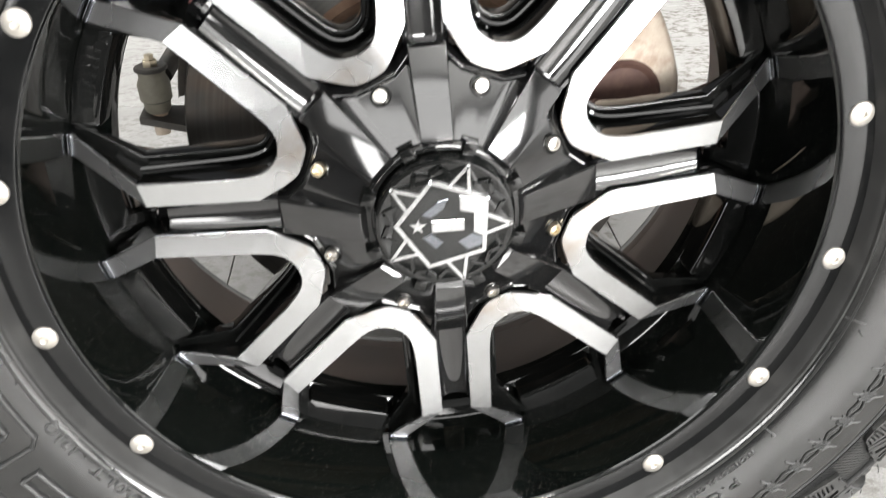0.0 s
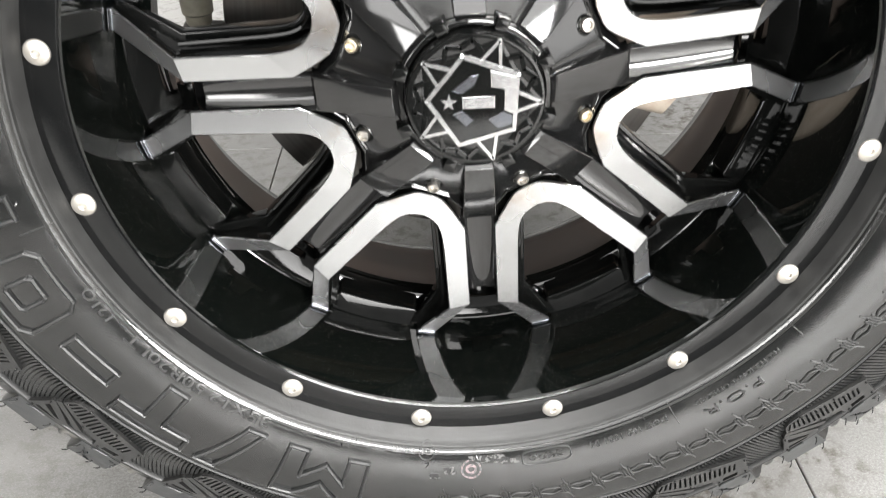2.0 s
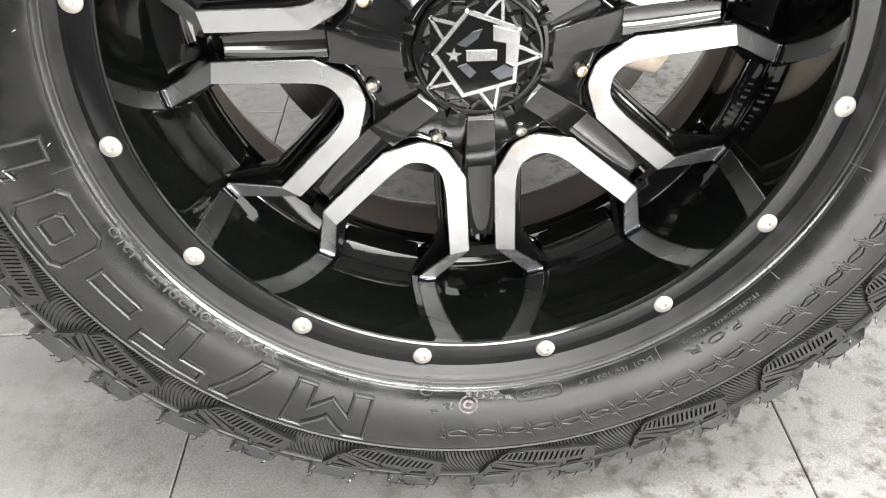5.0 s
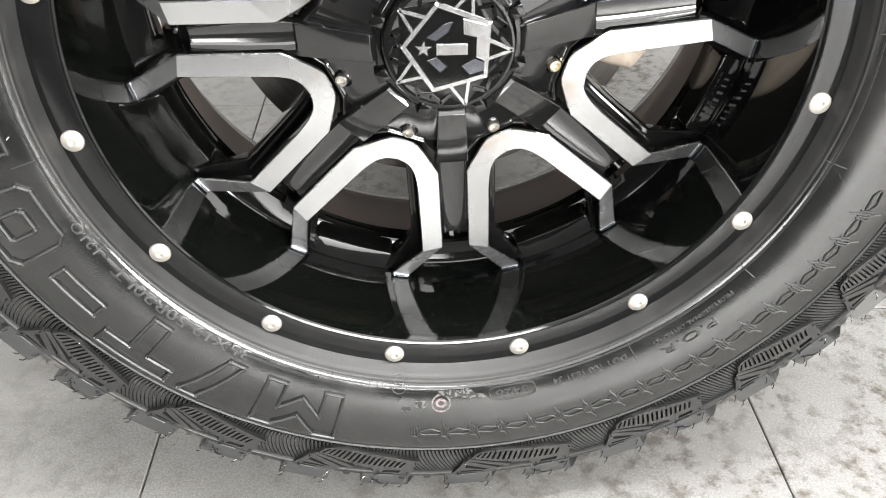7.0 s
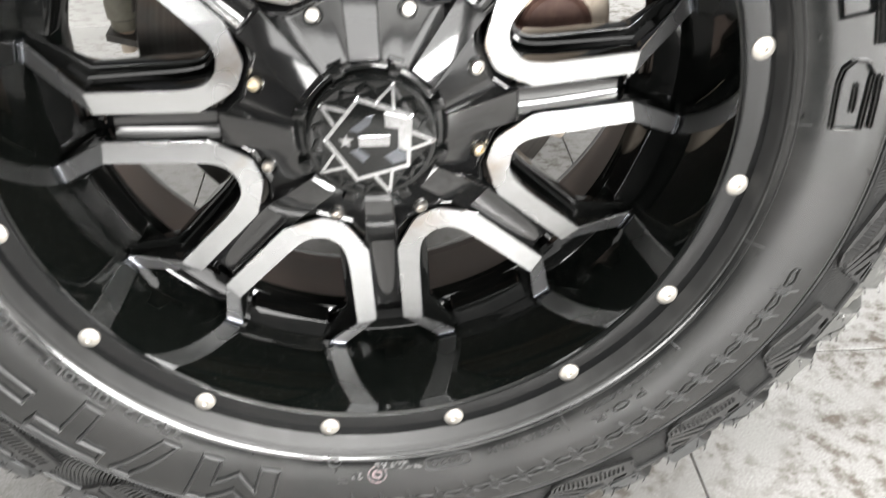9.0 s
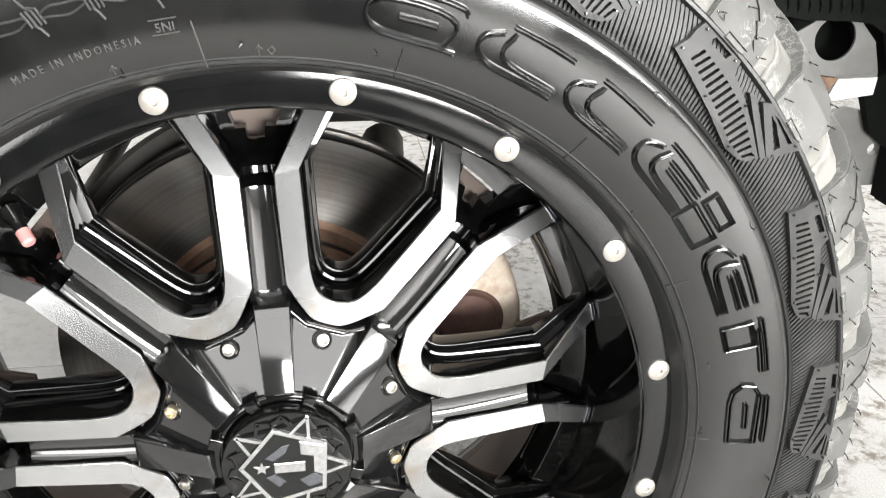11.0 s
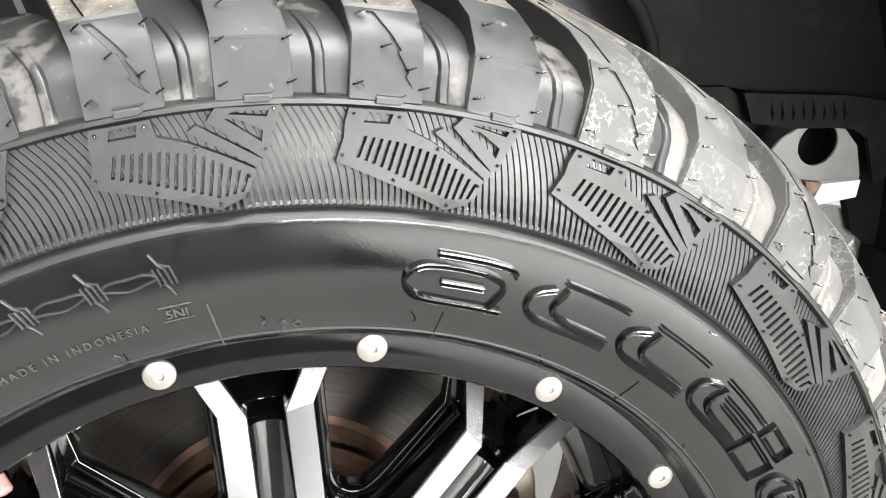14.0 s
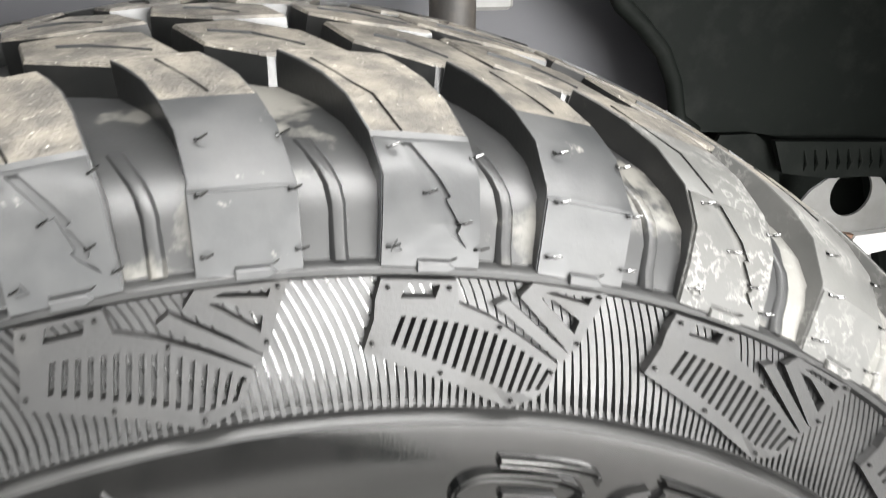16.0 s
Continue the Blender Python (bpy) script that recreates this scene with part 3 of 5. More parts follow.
me.materials.append(RIB_RUBBER)
tagged(link("shoulder_ribs", me, tyre), kind="stuff")
part("rim_protector", flats(revolve([(0.3340, -0.1715), (0.3354, -0.1741), (0.3370, -0.1748), (0.3385, -0.1733)], 360)), RIB_RUBBER, tyre, smooth=True)
part("shoulder_edge", flats(revolve([(0.3748, -0.1606), (0.3756, -0.1634), (0.3770, -0.1646), (0.3788, -0.1644), (0.3797, -0.1632), (0.3803, -0.1600)], 360)), RIB_RUBBER, tyre, smooth=True)


def pierced(outline, holes, h, place, base=-0.0015, bends=()):
    """A pad with holes through it: outlines of (u, v), mapped by place(u, v, height); bends: values of v where it folds."""
    bm = bmesh.new()
    loops = []
    for lp in [outline] + holes:
        vs = [bm.verts.new((u * 0.006, v, 0)) for u, v in lp]
        loops.append([bm.edges.new((a, b)) for a, b in zip(vs, vs[1:] + vs[:1])])
    bmesh.ops.triangle_fill(bm, use_beauty=True, use_dissolve=False, edges=[e for lp in loops for e in lp])
    for v in bends:
        bmesh.ops.bisect_plane(bm, geom=bm.verts[:] + bm.edges[:] + bm.faces[:], plane_co=(0, v, 0), plane_no=(0, 1, 0))
    bm.verts.index_update()
    top = [place(v.co.x / 0.006, v.co.y, h) for v in bm.verts]
    low = [place(v.co.x / 0.006, v.co.y, base) for v in bm.verts]
    n = len(top)
    faces = [tuple(v.index for v in f.verts) for f in bm.faces]
    rim = [(e.verts[0].index, e.verts[1].index) for e in bm.edges if len(e.link_faces) == 1]
    bm.free()
    return top + low, faces + [(a, b, b + n, a + n) for a, b in rim]


def guard_plate(a0, pitch):
    """One slotted guard with its bar and small plate, beginning at angle a0."""
    k = pitch / 15.9

    def put(u, v, h):
        return S(v, a0 - u * k, h)

    outline = [(0.05, 0.3758), (-0.20, 0.3700), (-0.25, 0.3640), (-0.75, 0.3545), (1.6, 0.3492), (4.2, 0.3442), (7.1, 0.3385), (8.6, 0.3412), (9.3, 0.3448), (9.75, 0.3525), (7.6, 0.3592), (5.6, 0.3652), (3.9, 0.3688), (3.7, 0.3758)]
    slots = []
    for i in range(16):
        u = 0.58 + i * 0.535
        lo = float(np.interp(u, [0.6, 4.2, 7.1, 8.6], [0.3562, 0.3484, 0.3424, 0.3440]))
        hi = float(np.interp(u, [0.3, 3.3, 5.6, 8.6], [0.3652, 0.3632, 0.3600, 0.3508]))
        slots.append([(u, lo), (u + 0.25, lo), (u + 0.73, hi), (u + 0.48, hi)])
    window = [(1.0, 0.3702), (2.7, 0.3702), (2.9, 0.3744), (1.25, 0.3744)]
    part("guard_plate", pierced(outline, slots + [window], 0.0050, put), PLATE_RUBBER, tyre)
    part("plate_bed", raised([(a0 - u * k, v) for u, v in outline], 0.0008, cut=0.0002), RUBBER, tyre)
    part("guard_bar", pierced([(5.75, 0.3690), (6.35, 0.3712), (10.3, 0.3560), (9.9, 0.3530)], [], 0.0050, put), PLATE_RUBBER, tyre)
    part("small_plate", pierced([(7.0, 0.3722), (7.6, 0.3768), (11.7, 0.3768), (11.0, 0.3660), (10.6, 0.3578), (10.2, 0.3568)],
                                [[(8.3, 0.3742), (8.8, 0.3751), (10.9, 0.3749), (10.75, 0.3724)], [(8.1, 0.3726), (8.9, 0.3722), (10.45, 0.3672), (10.3, 0.3628)]], 0.0050, put), PLATE_RUBBER, tyre)
    for u, v in ((-0.35, 0.3570), (3.2, 0.3480), (7.2, 0.3405), (9.3, 0.3500), (6.1, 0.3625), (3.3, 0.3735), (0.35, 0.3735), (10.5, 0.3600), (11.2, 0.3755)):
        part("stud", turned(put(u, v, 0.0042), (0.1, -1, 0.1), [(0.0, 0.0008), (0.0022, 0.0007), (0.0026, 0.0004)], 6), RUBBER, tyre)


for a0, pitch in PITCH:
    guard_plate(a0, pitch)


def lug(a0, a1, lean, jog, kind, face):
    """One shoulder lug between the angles a0 (greater) and a1: side panel, chamfer and the leaning top."""
    rows, n = [], 4
    for k, (r, y) in enumerate(LUG if kind else LUG_FLAT):
        f = max(0.0, (k - 2) / (len(LUG) - 3))
        shift = lean * f ** 1.3
        w = 1 - 0.10 * min(1, k / 3) + jog * f
        mid, half = (a0 + a1) / 2 + shift, (a0 - a1) / 2 * w
        rows.append([(r, mid + half * (1 - 2 * j / (n - 1)), y * (1 if face > 0 else -0.74)) for j in range(n)])
    outer = [[flat(P(*v)) for v in row] for row in rows]
    inner = []
    for k, row in enumerate(rows):
        d = (0.0055, 0.0095, 0.0098, 0.0125, 0.0135, 0.0135, 0.0135, 0.0135)[k]
        nr, ny = ((0.4, 0.9), (0.6, 0.8), (0.65, 0.75), (0.8, 0.6), (0.9, 0.4), (0.96, 0.25), (0.99, 0.1), (1.0, 0.05))[k]
        inner.append([flat(P(r - d * nr, a, y + face * d * ny)) for r, a, y in row])
    verts, faces, tops = [], [], []
    m = len(rows)
    for grid in (outer, inner):
        verts += [v for row in grid for v in row]
    for k in range(m - 1):
        for j in range(n - 1):
            q = (k * n + j, k * n + j + 1, (k + 1) * n + j + 1, (k + 1) * n + j)
            faces.append(q)
            tops.append(1 if k >= (5 if 62 < a0 < 160 else 4 if kind else 3) else 0)
    off = m * n
    for k in range(m - 1):
        for j in (0, n - 1):
            faces.append((k * n + j, (k + 1) * n + j, off + (k + 1) * n + j, off + k * n + j))
            tops.append(2)
    for k in (0, m - 1):
        for j in range(n - 1):
            faces.append((k * n + j, k * n + j + 1, off + k * n + j + 1, off + k * n + j))
            tops.append(2)
    me = bpy.data.meshes.new("tread_lug")
    me.from_pydata(verts, [], faces)
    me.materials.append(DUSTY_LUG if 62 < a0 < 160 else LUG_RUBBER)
    me.materials.append(TREAD_DUST_GLINT)
    me.materials.append(DUSTY_LUG if 62 < a0 < 156 else SHADED_LUG_SIDE)
    me.polygons.foreach_set("material_index", tops)
    bm = bmesh.new()
    bm.from_mesh(me)
    bmesh.ops.recalc_face_normals(bm, faces=bm.faces)
    bmesh.ops.bevel(bm, geom=[e for e in bm.edges if len(e.link_faces) == 2 and e.calc_face_angle(0) > 0.75], offset=0.0007, segments=2, profile=0.6, affect="EDGES", clamp_overlap=True)
    for f in bm.faces:
        f.smooth = True
    for e in bm.edges:
        e.smooth = not (len(e.link_faces) == 2 and (e.calc_face_angle(0) > 0.45 or e.link_faces[0].material_index != e.link_faces[1].material_index))
    bm.to_mesh(me)
    bm.free()
    return link("tread_lug", me, tyre)


def lug_face(r, a, h, kind=1):
    """A place h above the side panel of a shoulder lug."""
    prof = (LUG[:4] if kind else LUG_FLAT[:4])
    y = float(np.interp(r, [p[0] for p in prof], [p[1] for p in prof]))
    return flat(P(r, a, y - h))


def block(centre_a, y0, y1, wa, skew, seed, r=0.4338):
    """One block of the middle of the tread, an uneven five- or six-sided pad."""
    rnd = random.Random(seed)
    out = [(-0.5, 0.0), (-0.42, 0.62), (-0.1, 1.0), (0.44, 0.92), (0.52, 0.30), (0.20, 0.0)]
    if seed % 2:
        out = [(-0.48, 0.1), (-0.50, 0.74), (-0.15, 0.98), (0.36, 1.0), (0.50, 0.42), (0.10, 0.0)]
    pts = [(centre_a + (u + rnd.uniform(-0.04, 0.04)) * wa + skew * v, y0 + (y1 - y0) * v) for u, v in out]

    def crown(y):
        return r - 0.9 * y * y

    ca, cy = sum(a for a, _ in pts) / 6, sum(y for _, y in pts) / 6
    low = [flat(P(0.416, ca + (a - ca) * 1.08, cy + (y - cy) * 1.08)) for a, y in pts]
    mid = [flat(P(crown(y) - 0.0012, a, y)) for a, y in pts]
    top = [flat(P(crown(y), ca + (a - ca) * 0.96, cy + (y - cy) * 0.96)) for a, y in pts]
    vf = loft([low, mid, top])
    me = bpy.data.meshes.new("tread_block")
    me.from_pydata([tuple(v) for v in vf[0]], [], vf[1])
    me.materials.append(SHADED_LUG_SIDE)
    me.materials.append(TREAD_DUST_GLINT)
    me.polygons.foreach_set("material_index", [0] * 6 + [1] * 6 + [0, 1])
    # a raised darker strip stands in for the shade in the block's cut
    line = [(centre_a + (-0.34 + 0.1 * (seed % 3)) * wa + skew * 0.25, y0 + (y1 - y0) * 0.22), (centre_a + 0.02 * wa + skew * 0.5, y0 + (y1 - y0) * 0.55), (centre_a + (0.30 - 0.08 * (seed % 2)) * wa + skew * 0.6, y0 + (y1 - y0) * 0.66)]
    cuts = [loft([[flat(P(crown(y) + h, a, y - 0.0004)), flat(P(crown(y) + h, a, y + 0.0004)), flat(P(crown(w) + h, c, w + 0.0004)), flat(P(crown(w) + h, c, w - 0.0004))] for h in (-0.002, 0.0004)]) for (a, y), (c, w) in zip(line, line[1:])]
    part("block_sipe", join(*cuts), LUG_RUBBER, tyre)
    return link("tread_block", me, tyre)


seed = 0
for a0, pitch in PITCH:
    seed += 1
    one = lug(a0, a0 - 0.300 * pitch, 0.20 * pitch, 0.18, 0, 1)
    two = lug(a0 - 0.485 * pitch, a0 - 0.785 * pitch, 0.20 * pitch, -0.06, 1, 1)
    lug(a0 - 0.25 * pitch, a0 - 0.505 * pitch, -0.20 * pitch, 0.18, 0, -1)
    lug(a0 - 0.735 * pitch, a0 - 1.035 * pitch, -0.20 * pitch, -0.06, 1, -1)
    # raised dark strips in place of cuts, their shade put into the colour
    for pts in ([(a0 - 0.075 * pitch, 0.4152, -0.1412), (a0 - 0.020 * pitch, 0.4225, -0.1235), (a0 + 0.020 * pitch, 0.4240, -0.1170), (a0 + 0.120 * pitch, 0.4282, -0.0960)],
                [(a0 - 0.575 * pitch, 0.4232, -0.1205), (a0 - 0.530 * pitch, 0.4254, -0.1110), (a0 - 0.440 * pitch, 0.4288, -0.0915)]):
        quads = []
        for (a, r, y), (c, q, w) in zip(pts, pts[1:]):
            quads.append(loft([[flat(P(r - 0.002, a - 0.05, y)), flat(P(r - 0.002, a + 0.05, y)), flat(P(q - 0.002, c + 0.05, w)), flat(P(q - 0.002, c - 0.05, w))],
                               [flat(P(r + 0.0005, a - 0.05, y)), flat(P(r + 0.0005, a + 0.05, y)), flat(P(q + 0.0005, c + 0.05, w)), flat(P(q + 0.0005, c - 0.05, w))]]))
        part("sipe_shade_strip", join(*quads), RUBBER, tyre)
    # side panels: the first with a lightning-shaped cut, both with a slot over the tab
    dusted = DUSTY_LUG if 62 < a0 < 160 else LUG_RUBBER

    def on_first(u, r, h):
        wide = float(np.interp(r, [0.3785, 0.392, 0.4045], [1.0, 0.967, 0.933]))
        return lug_face(r, a0 - pitch * (0.150 + (u - 0.5) * 0.300 * wide) + 0.025 * pitch * max(0.0, r - 0.4045) / 0.0107, h, 0)

    def on_second(u, r, h):
        wide = float(np.interp(r, [0.3785, 0.403], [1.0, 0.967]))
        return lug_face(r, a0 - pitch * (0.635 + (u - 0.5) * 0.30 * wide), h, 1)

    bolt_shape = [(0.26, 0.4128), (0.38, 0.4128), (0.69, 0.3993), (0.645, 0.3985), (0.795, 0.3912), (0.76, 0.3895), (0.86, 0.3849), (0.675, 0.3893), (0.625, 0.3917), (0.665, 0.3924), (0.555, 0.4010), (0.51, 0.4005)]
    tab_slot = [(0.36, 0.3812), (0.72, 0.3812), (0.78, 0.3824), (0.36, 0.3824)]
    part("lug_panel", pierced([(0.012, 0.3796), (0.988, 0.3796), (0.985, 0.4138), (0.015, 0.4138)], [bolt_shape, tab_slot], 0.0016, on_first, bends=(0.392, 0.4045)), dusted, tyre, smooth=True)
    part("lug_panel", pierced([(0.012, 0.3796), (0.988, 0.3796), (0.985, 0.4020), (0.015, 0.4020)], [tab_slot], 0.0009, on_second), dusted, tyre)
    tri = [(0.10, 0.3838), (0.22, 0.3838), (0.16, 0.3872)]
    for (u, r), (v, q) in zip(tri, tri[1:] + tri[:1]):
        side_bar = [on_first(u, r, h) for h in (0.0010, 0.0023)] + [on_first(v, q, h) for h in (0.0023, 0.0010)]
        inner_bar = [on_first(0.16 + (x - 0.16) * 0.72, 0.3848 + (z - 0.3848) * 0.72, h) for x, z, h in ((u, r, 0.0010), (u, r, 0.0023), (v, q, 0.0023), (v, q, 0.0010))]
        part("triangle_mark", loft([side_bar, inner_bar]), dusted, tyre)
    for put in (on_first, on_second):
        shape = [(0.36, 0.3780), (0.66, 0.3780), (0.74, 0.3795), (0.68, 0.3811), (0.36, 0.3811)]
        part("tab", loft([[put(u, r, h) for u, r in shape] for h in (-0.001, 0.0024)] + [[put(0.55 + (u - 0.55) * 0.96, 0.3795 + (r - 0.3795) * 0.7, 0.0028) for u, r in shape]]), dusted, tyre)
    for host, spots in ((one, ((0.02, 0.3850), (0.280, 0.3850), (0.03, 0.4115), (0.262, 0.4100), (0.125, 0.4000), (0.225, 0.3920))), (two, ((0.51, 0.3850), (0.765, 0.3850), (0.515, 0.4015), (0.755, 0.4015), (0.53, 0.4140), (0.74, 0.4140)))):
        for u, r in spots:
            a = a0 - u * pitch
            kd = 0 if host is one else 1
            part("vent_spew", tube([lug_face(r, a, -0.0005, kd), lug_face(r, a, 0.0020, kd), lug_face(r + 0.0009, a - 0.20, 0.0042, kd), lug_face(r + 0.0022, a - 0.52, 0.0056, kd)], [0.0006, 0.00055, 0.0005, 0.0003], 5), RUBBER, tyre)
    # the raised ribs in the gaps between lugs
    for u in (0.388, 0.890):
        a = a0 - u * pitch
        lps = []
        for k, r in enumerate((0.3800, 0.3850, 0.3900, 0.3950, 0.3995, 0.4030, 0.4062, 0.4090)):
            y = float(np.interp(r, [p[0] for p in GROOVE], [p[1] for p in GROOVE])) if r > 0.384 else -0.1607 + (r - 0.3800) * 0.95
            c = a + 0.075 * pitch * max(0.0, (k - 3) / 4) ** 1.6
            high = 0.0017 if k < 6 else 0.0010
            lps.append([flat(P(r - 0.006, c + 0.46, y + 0.004)), flat(P(r, c + 0.42, y)), flat(P(r + high * 0.5, c + 0.24, y - high)), flat(P(r + high * 0.55, c, y - high * 1.1)), flat(P(r + high * 0.5, c - 0.24, y - high)), flat(P(r, c - 0.42, y)), flat(P(r - 0.006, c - 0.46, y + 0.004))])
        part("groove_rib", loft(lps), DUSTY_GROOVE if 62 < a < 151 else GROOVE_RUBBER, tyre, bevel=0.0003)
    for j in range(2):
        c = a0 - (0.10 + 0.5 * j) * pitch
        block(c + 0.26 * pitch, -0.083, -0.036, 0.40 * pitch, 0.20 * pitch, seed * 4 + j)
        block(c + 0.42 * pitch, -0.030, 0.008, 0.42 * pitch, 0.10 * pitch, seed * 4 + j + 1)
        block(c + 0.30 * pitch, 0.014, 0.056, 0.40 * pitch, -0.16 * pitch, seed * 4 + j + 2)


# ---- sidewall writing ----
def letters(body, ang, rho, size, h=0.0011, base=0.0006, squeeze=1.0, spread=None):
    """Raised writing on the sidewall, tops outward, read with the clock; it begins at ang. spread: the angle it fills."""
    cu = bpy.data.curves.new("writing", "FONT")
    cu.body, cu.size, cu.resolution_u = body, size, 2
    ob = bpy.data.objects.new("writing", cu)
    scene.collection.objects.link(ob)
    bpy.context.view_layer.update()
    me = bpy.data.meshes.new_from_object(ob.evaluated_get(bpy.context.evaluated_depsgraph_get()))
    bpy.data.objects.remove(ob)
    co = [v.co.copy() for v in me.vertices]
    polys = [tuple(p.vertices) for p in me.polygons]
    bpy.data.meshes.remove(me)
    width = max(c.x for c in co)
    k = (radians(spread) * (rho + size * 0.35) / width) if spread else squeeze
    mid = rho + size * 0.35

    def put(c, z):
        return S(rho + c.y, ang - math.degrees(c.x * k / mid), z)

    n = len(co)
    verts = [put(c, h) for c in co] + [put(c, -base) for c in co]
    count = {}
    for p in polys:
        for a, b in zip(p, p[1:] + p[:1]):
            key = (min(a, b), max(a, b))
            count[key] = count.get(key, 0) + 1
    faces = polys + [(a, b, b + n, a + n) for (a, b), c in count.items() if c == 1]
    return verts, faces


part("size_marking", letters("35X12.50R20LT", -33.4, 0.2735, 0.0115, spread=25.0), LETTER_RUBBER, tyre, "raised tyre size marking")
part("load_marking", letters("121Q", -61.3, 0.2735, 0.0105, spread=6.0), LETTER_RUBBER, tyre)
part("origin_marking", letters("M A D E   I N   I N D O N E S I A", -156.4, 0.2885, 0.0058, h=0.0007, spread=12.8), PALE_RUBBER, tyre, "raised pale marking of origin")
part("maker_code", letters("5NI", -170.9, 0.2925, 0.0062, spread=1.8), PALE_RUBBER, tyre)
for r in (0.2912, 0.2986):
    part("code_line", ridge([(-170.5, r), (-173.1, r)], 0.0003, 0.0006), PALE_RUBBER, tyre)
for a, r in ((-165.6, 0.2758), (179.6, 0.2758)):
    part("arrow_mark", join(stroke((a, r), (a, r + 0.0052), 0.0003, 0.0008), stroke((a + 0.35, r + 0.0034), (a, r + 0.0054), 0.0003, 0.0008), stroke((a - 0.35, r + 0.0034), (a, r + 0.0054), 0.0003, 0.0008)), PALE_RUBBER, tyre)
part("lozenge_mark", join(*[stroke((178.3 + p[0], 0.2786 + p[1]), (178.3 + q[0], 0.2786 + q[1]), 0.0003, 0.0007) for p, q in (((0.4, 0), (0, 0.0022)), ((0, 0.0022), (-0.4, 0)), ((-0.4, 0), (0, -0.0022)), ((0, -0.0022), (0.4, 0)))]), PALE_RUBBER, tyre)
part("code_marking", letters("DOT 100 1831 34", 29.2, 0.2795, 0.0070, spread=12.5), LETTER_RUBBER, tyre)
part("class_marking", letters("PROFESSIONAL OFFROAD", 48.4, 0.2800, 0.0048, spread=14.6), LETTER_RUBBER, tyre)
part("rating_marking", letters("P.O.R", 43.9, 0.2890, 0.0090, spread=9.8), LETTER_RUBBER, tyre)
part("date_marking", letters("3420", 12.6, 0.2795, 0.0066, spread=5.4), LETTER_RUBBER, tyre)
part("ply_marking", letters("10 PR", -109.1, 0.2818, 0.0085, spread=4.6), LETTER_RUBBER, tyre)
part("range_marking", letters("LOAD RANGE E", -107.5, 0.2750, 0.0062, spread=9.6), LETTER_RUBBER, tyre)
for rho in (0.2826, 0.2758):
    for k in range(9):
        a = -102.0 - 0.48 * k
        part("code_bar", raised([(a, rho), (a - 0.33, rho), (a - 0.33, rho + 0.0040), (a, rho + 0.0040)], 0.0006, cut=0.0003), LETTER_RUBBER, tyre)
part("approval_marking", letters("E4", -7.9, 0.2710, 0.0060, spread=1.7), LETTER_RUBBER, tyre)
for k in range(7):
    a = -10.7 - 0.52 * k
    part("serial_bar", raised([(a, 0.2718), (a - 0.36, 0.2718), (a - 0.36, 0.2756), (a, 0.2756)], 0.0006, cut=0.0003), LETTER_RUBBER, tyre)


def ring_on_side(ang, rho, rx, ry, half, h, n=28, square=1.0):
    pts = []
    for i in range(n + 1):
        t = 2 * math.pi * i / n
        c, s = math.cos(t), math.sin(t)
        pts.append((ang + math.degrees(rx * math.copysign(abs(c) ** square, c) / rho), rho + ry * math.copysign(abs(s) ** square, s)))
    return ridge(pts, half, h)


part("date_frame", ring_on_side(9.9, 0.2822, 0.0185, 0.0055, 0.0007, 0.0010, square=0.45), RIB_RUBBER, tyre)
part("approval_ring", ring_on_side(-8.7, 0.2738, 0.0058, 0.0058, 0.0005, 0.0007), RIB_RUBBER, tyre)
part("pink_stamp", join(ring_on_side(-1.7, 0.2869, 0.0072, 0.0072, 0.0009, 0.0003), ring_on_side(-1.7, 0.2869, 0.0034, 0.0030, 0.0013, 0.0003)), PINK_PAINT, tyre, "faded pink ink stamp")
for a, r, w, q in ((1.6, 0.2800, 2.6, 0.0030), (4.2, 0.2830, 1.5, 0.0020), (-1.0, 0.2790, 1.2, 0.0022), (-4.9, 0.2885, 1.0, 0.0030), (-7.2, 0.2930, 0.8, 0.0024)):
    part("label_scrap", raised([(a - w, r - q), (a + w * 0.6, r - q * 1.2), (a + w, r + q * 0.5), (a + w * 0.2, r + q), (a - w * 0.8, r + q * 0.7)], 0.0003, cut=0.0001), CHALK, tyre, "scrap of a torn white paper label")

# large outlined model letters: M / T - 0 1, drawn by their outline
BIG = [
    (-17.2, 12.0, [[(0, 0), (0, 1), (0.24, 1), (0.5, 0.62), (0.76, 1), (1, 1), (1, 0), (0.76, 0), (0.76, 0.55), (0.5, 0.2), (0.24, 0.55), (0.24, 0), (0, 0)]]),
    (-33.2, 6.6, [[(0, 0), (0.62, 1), (1, 1), (0.38, 0), (0, 0)]]),
    (-42.0, 10.4, [[(0, 1), (1, 1), (1, 0.72), (0.64, 0.72), (0.64, 0), (0.36, 0), (0.36, 0.72), (0, 0.72), (0, 1)]]),
    (-55.0, 7.4, [[(0, 0.36), (1, 0.36), (1, 0.64), (0, 0.64), (0, 0.36)]]),
    (-65.6, 9.6, [[(0.12, 0), (0.88, 0), (1, 0.14), (1, 0.86), (0.88, 1), (0.12, 1), (0, 0.86), (0, 0.14), (0.12, 0)], [(0.36, 0.28), (0.64, 0.28), (0.68, 0.34), (0.68, 0.66), (0.64, 0.72), (0.36, 0.72), (0.32, 0.66), (0.32, 0.34), (0.36, 0.28)]]),
    (-78.5, 6.0, [[(0.2, 0), (0.7, 0), (0.7, 1), (0.3, 1), (0, 0.8), (0, 0.62), (0.2, 0.7), (0.2, 0)]]),
]
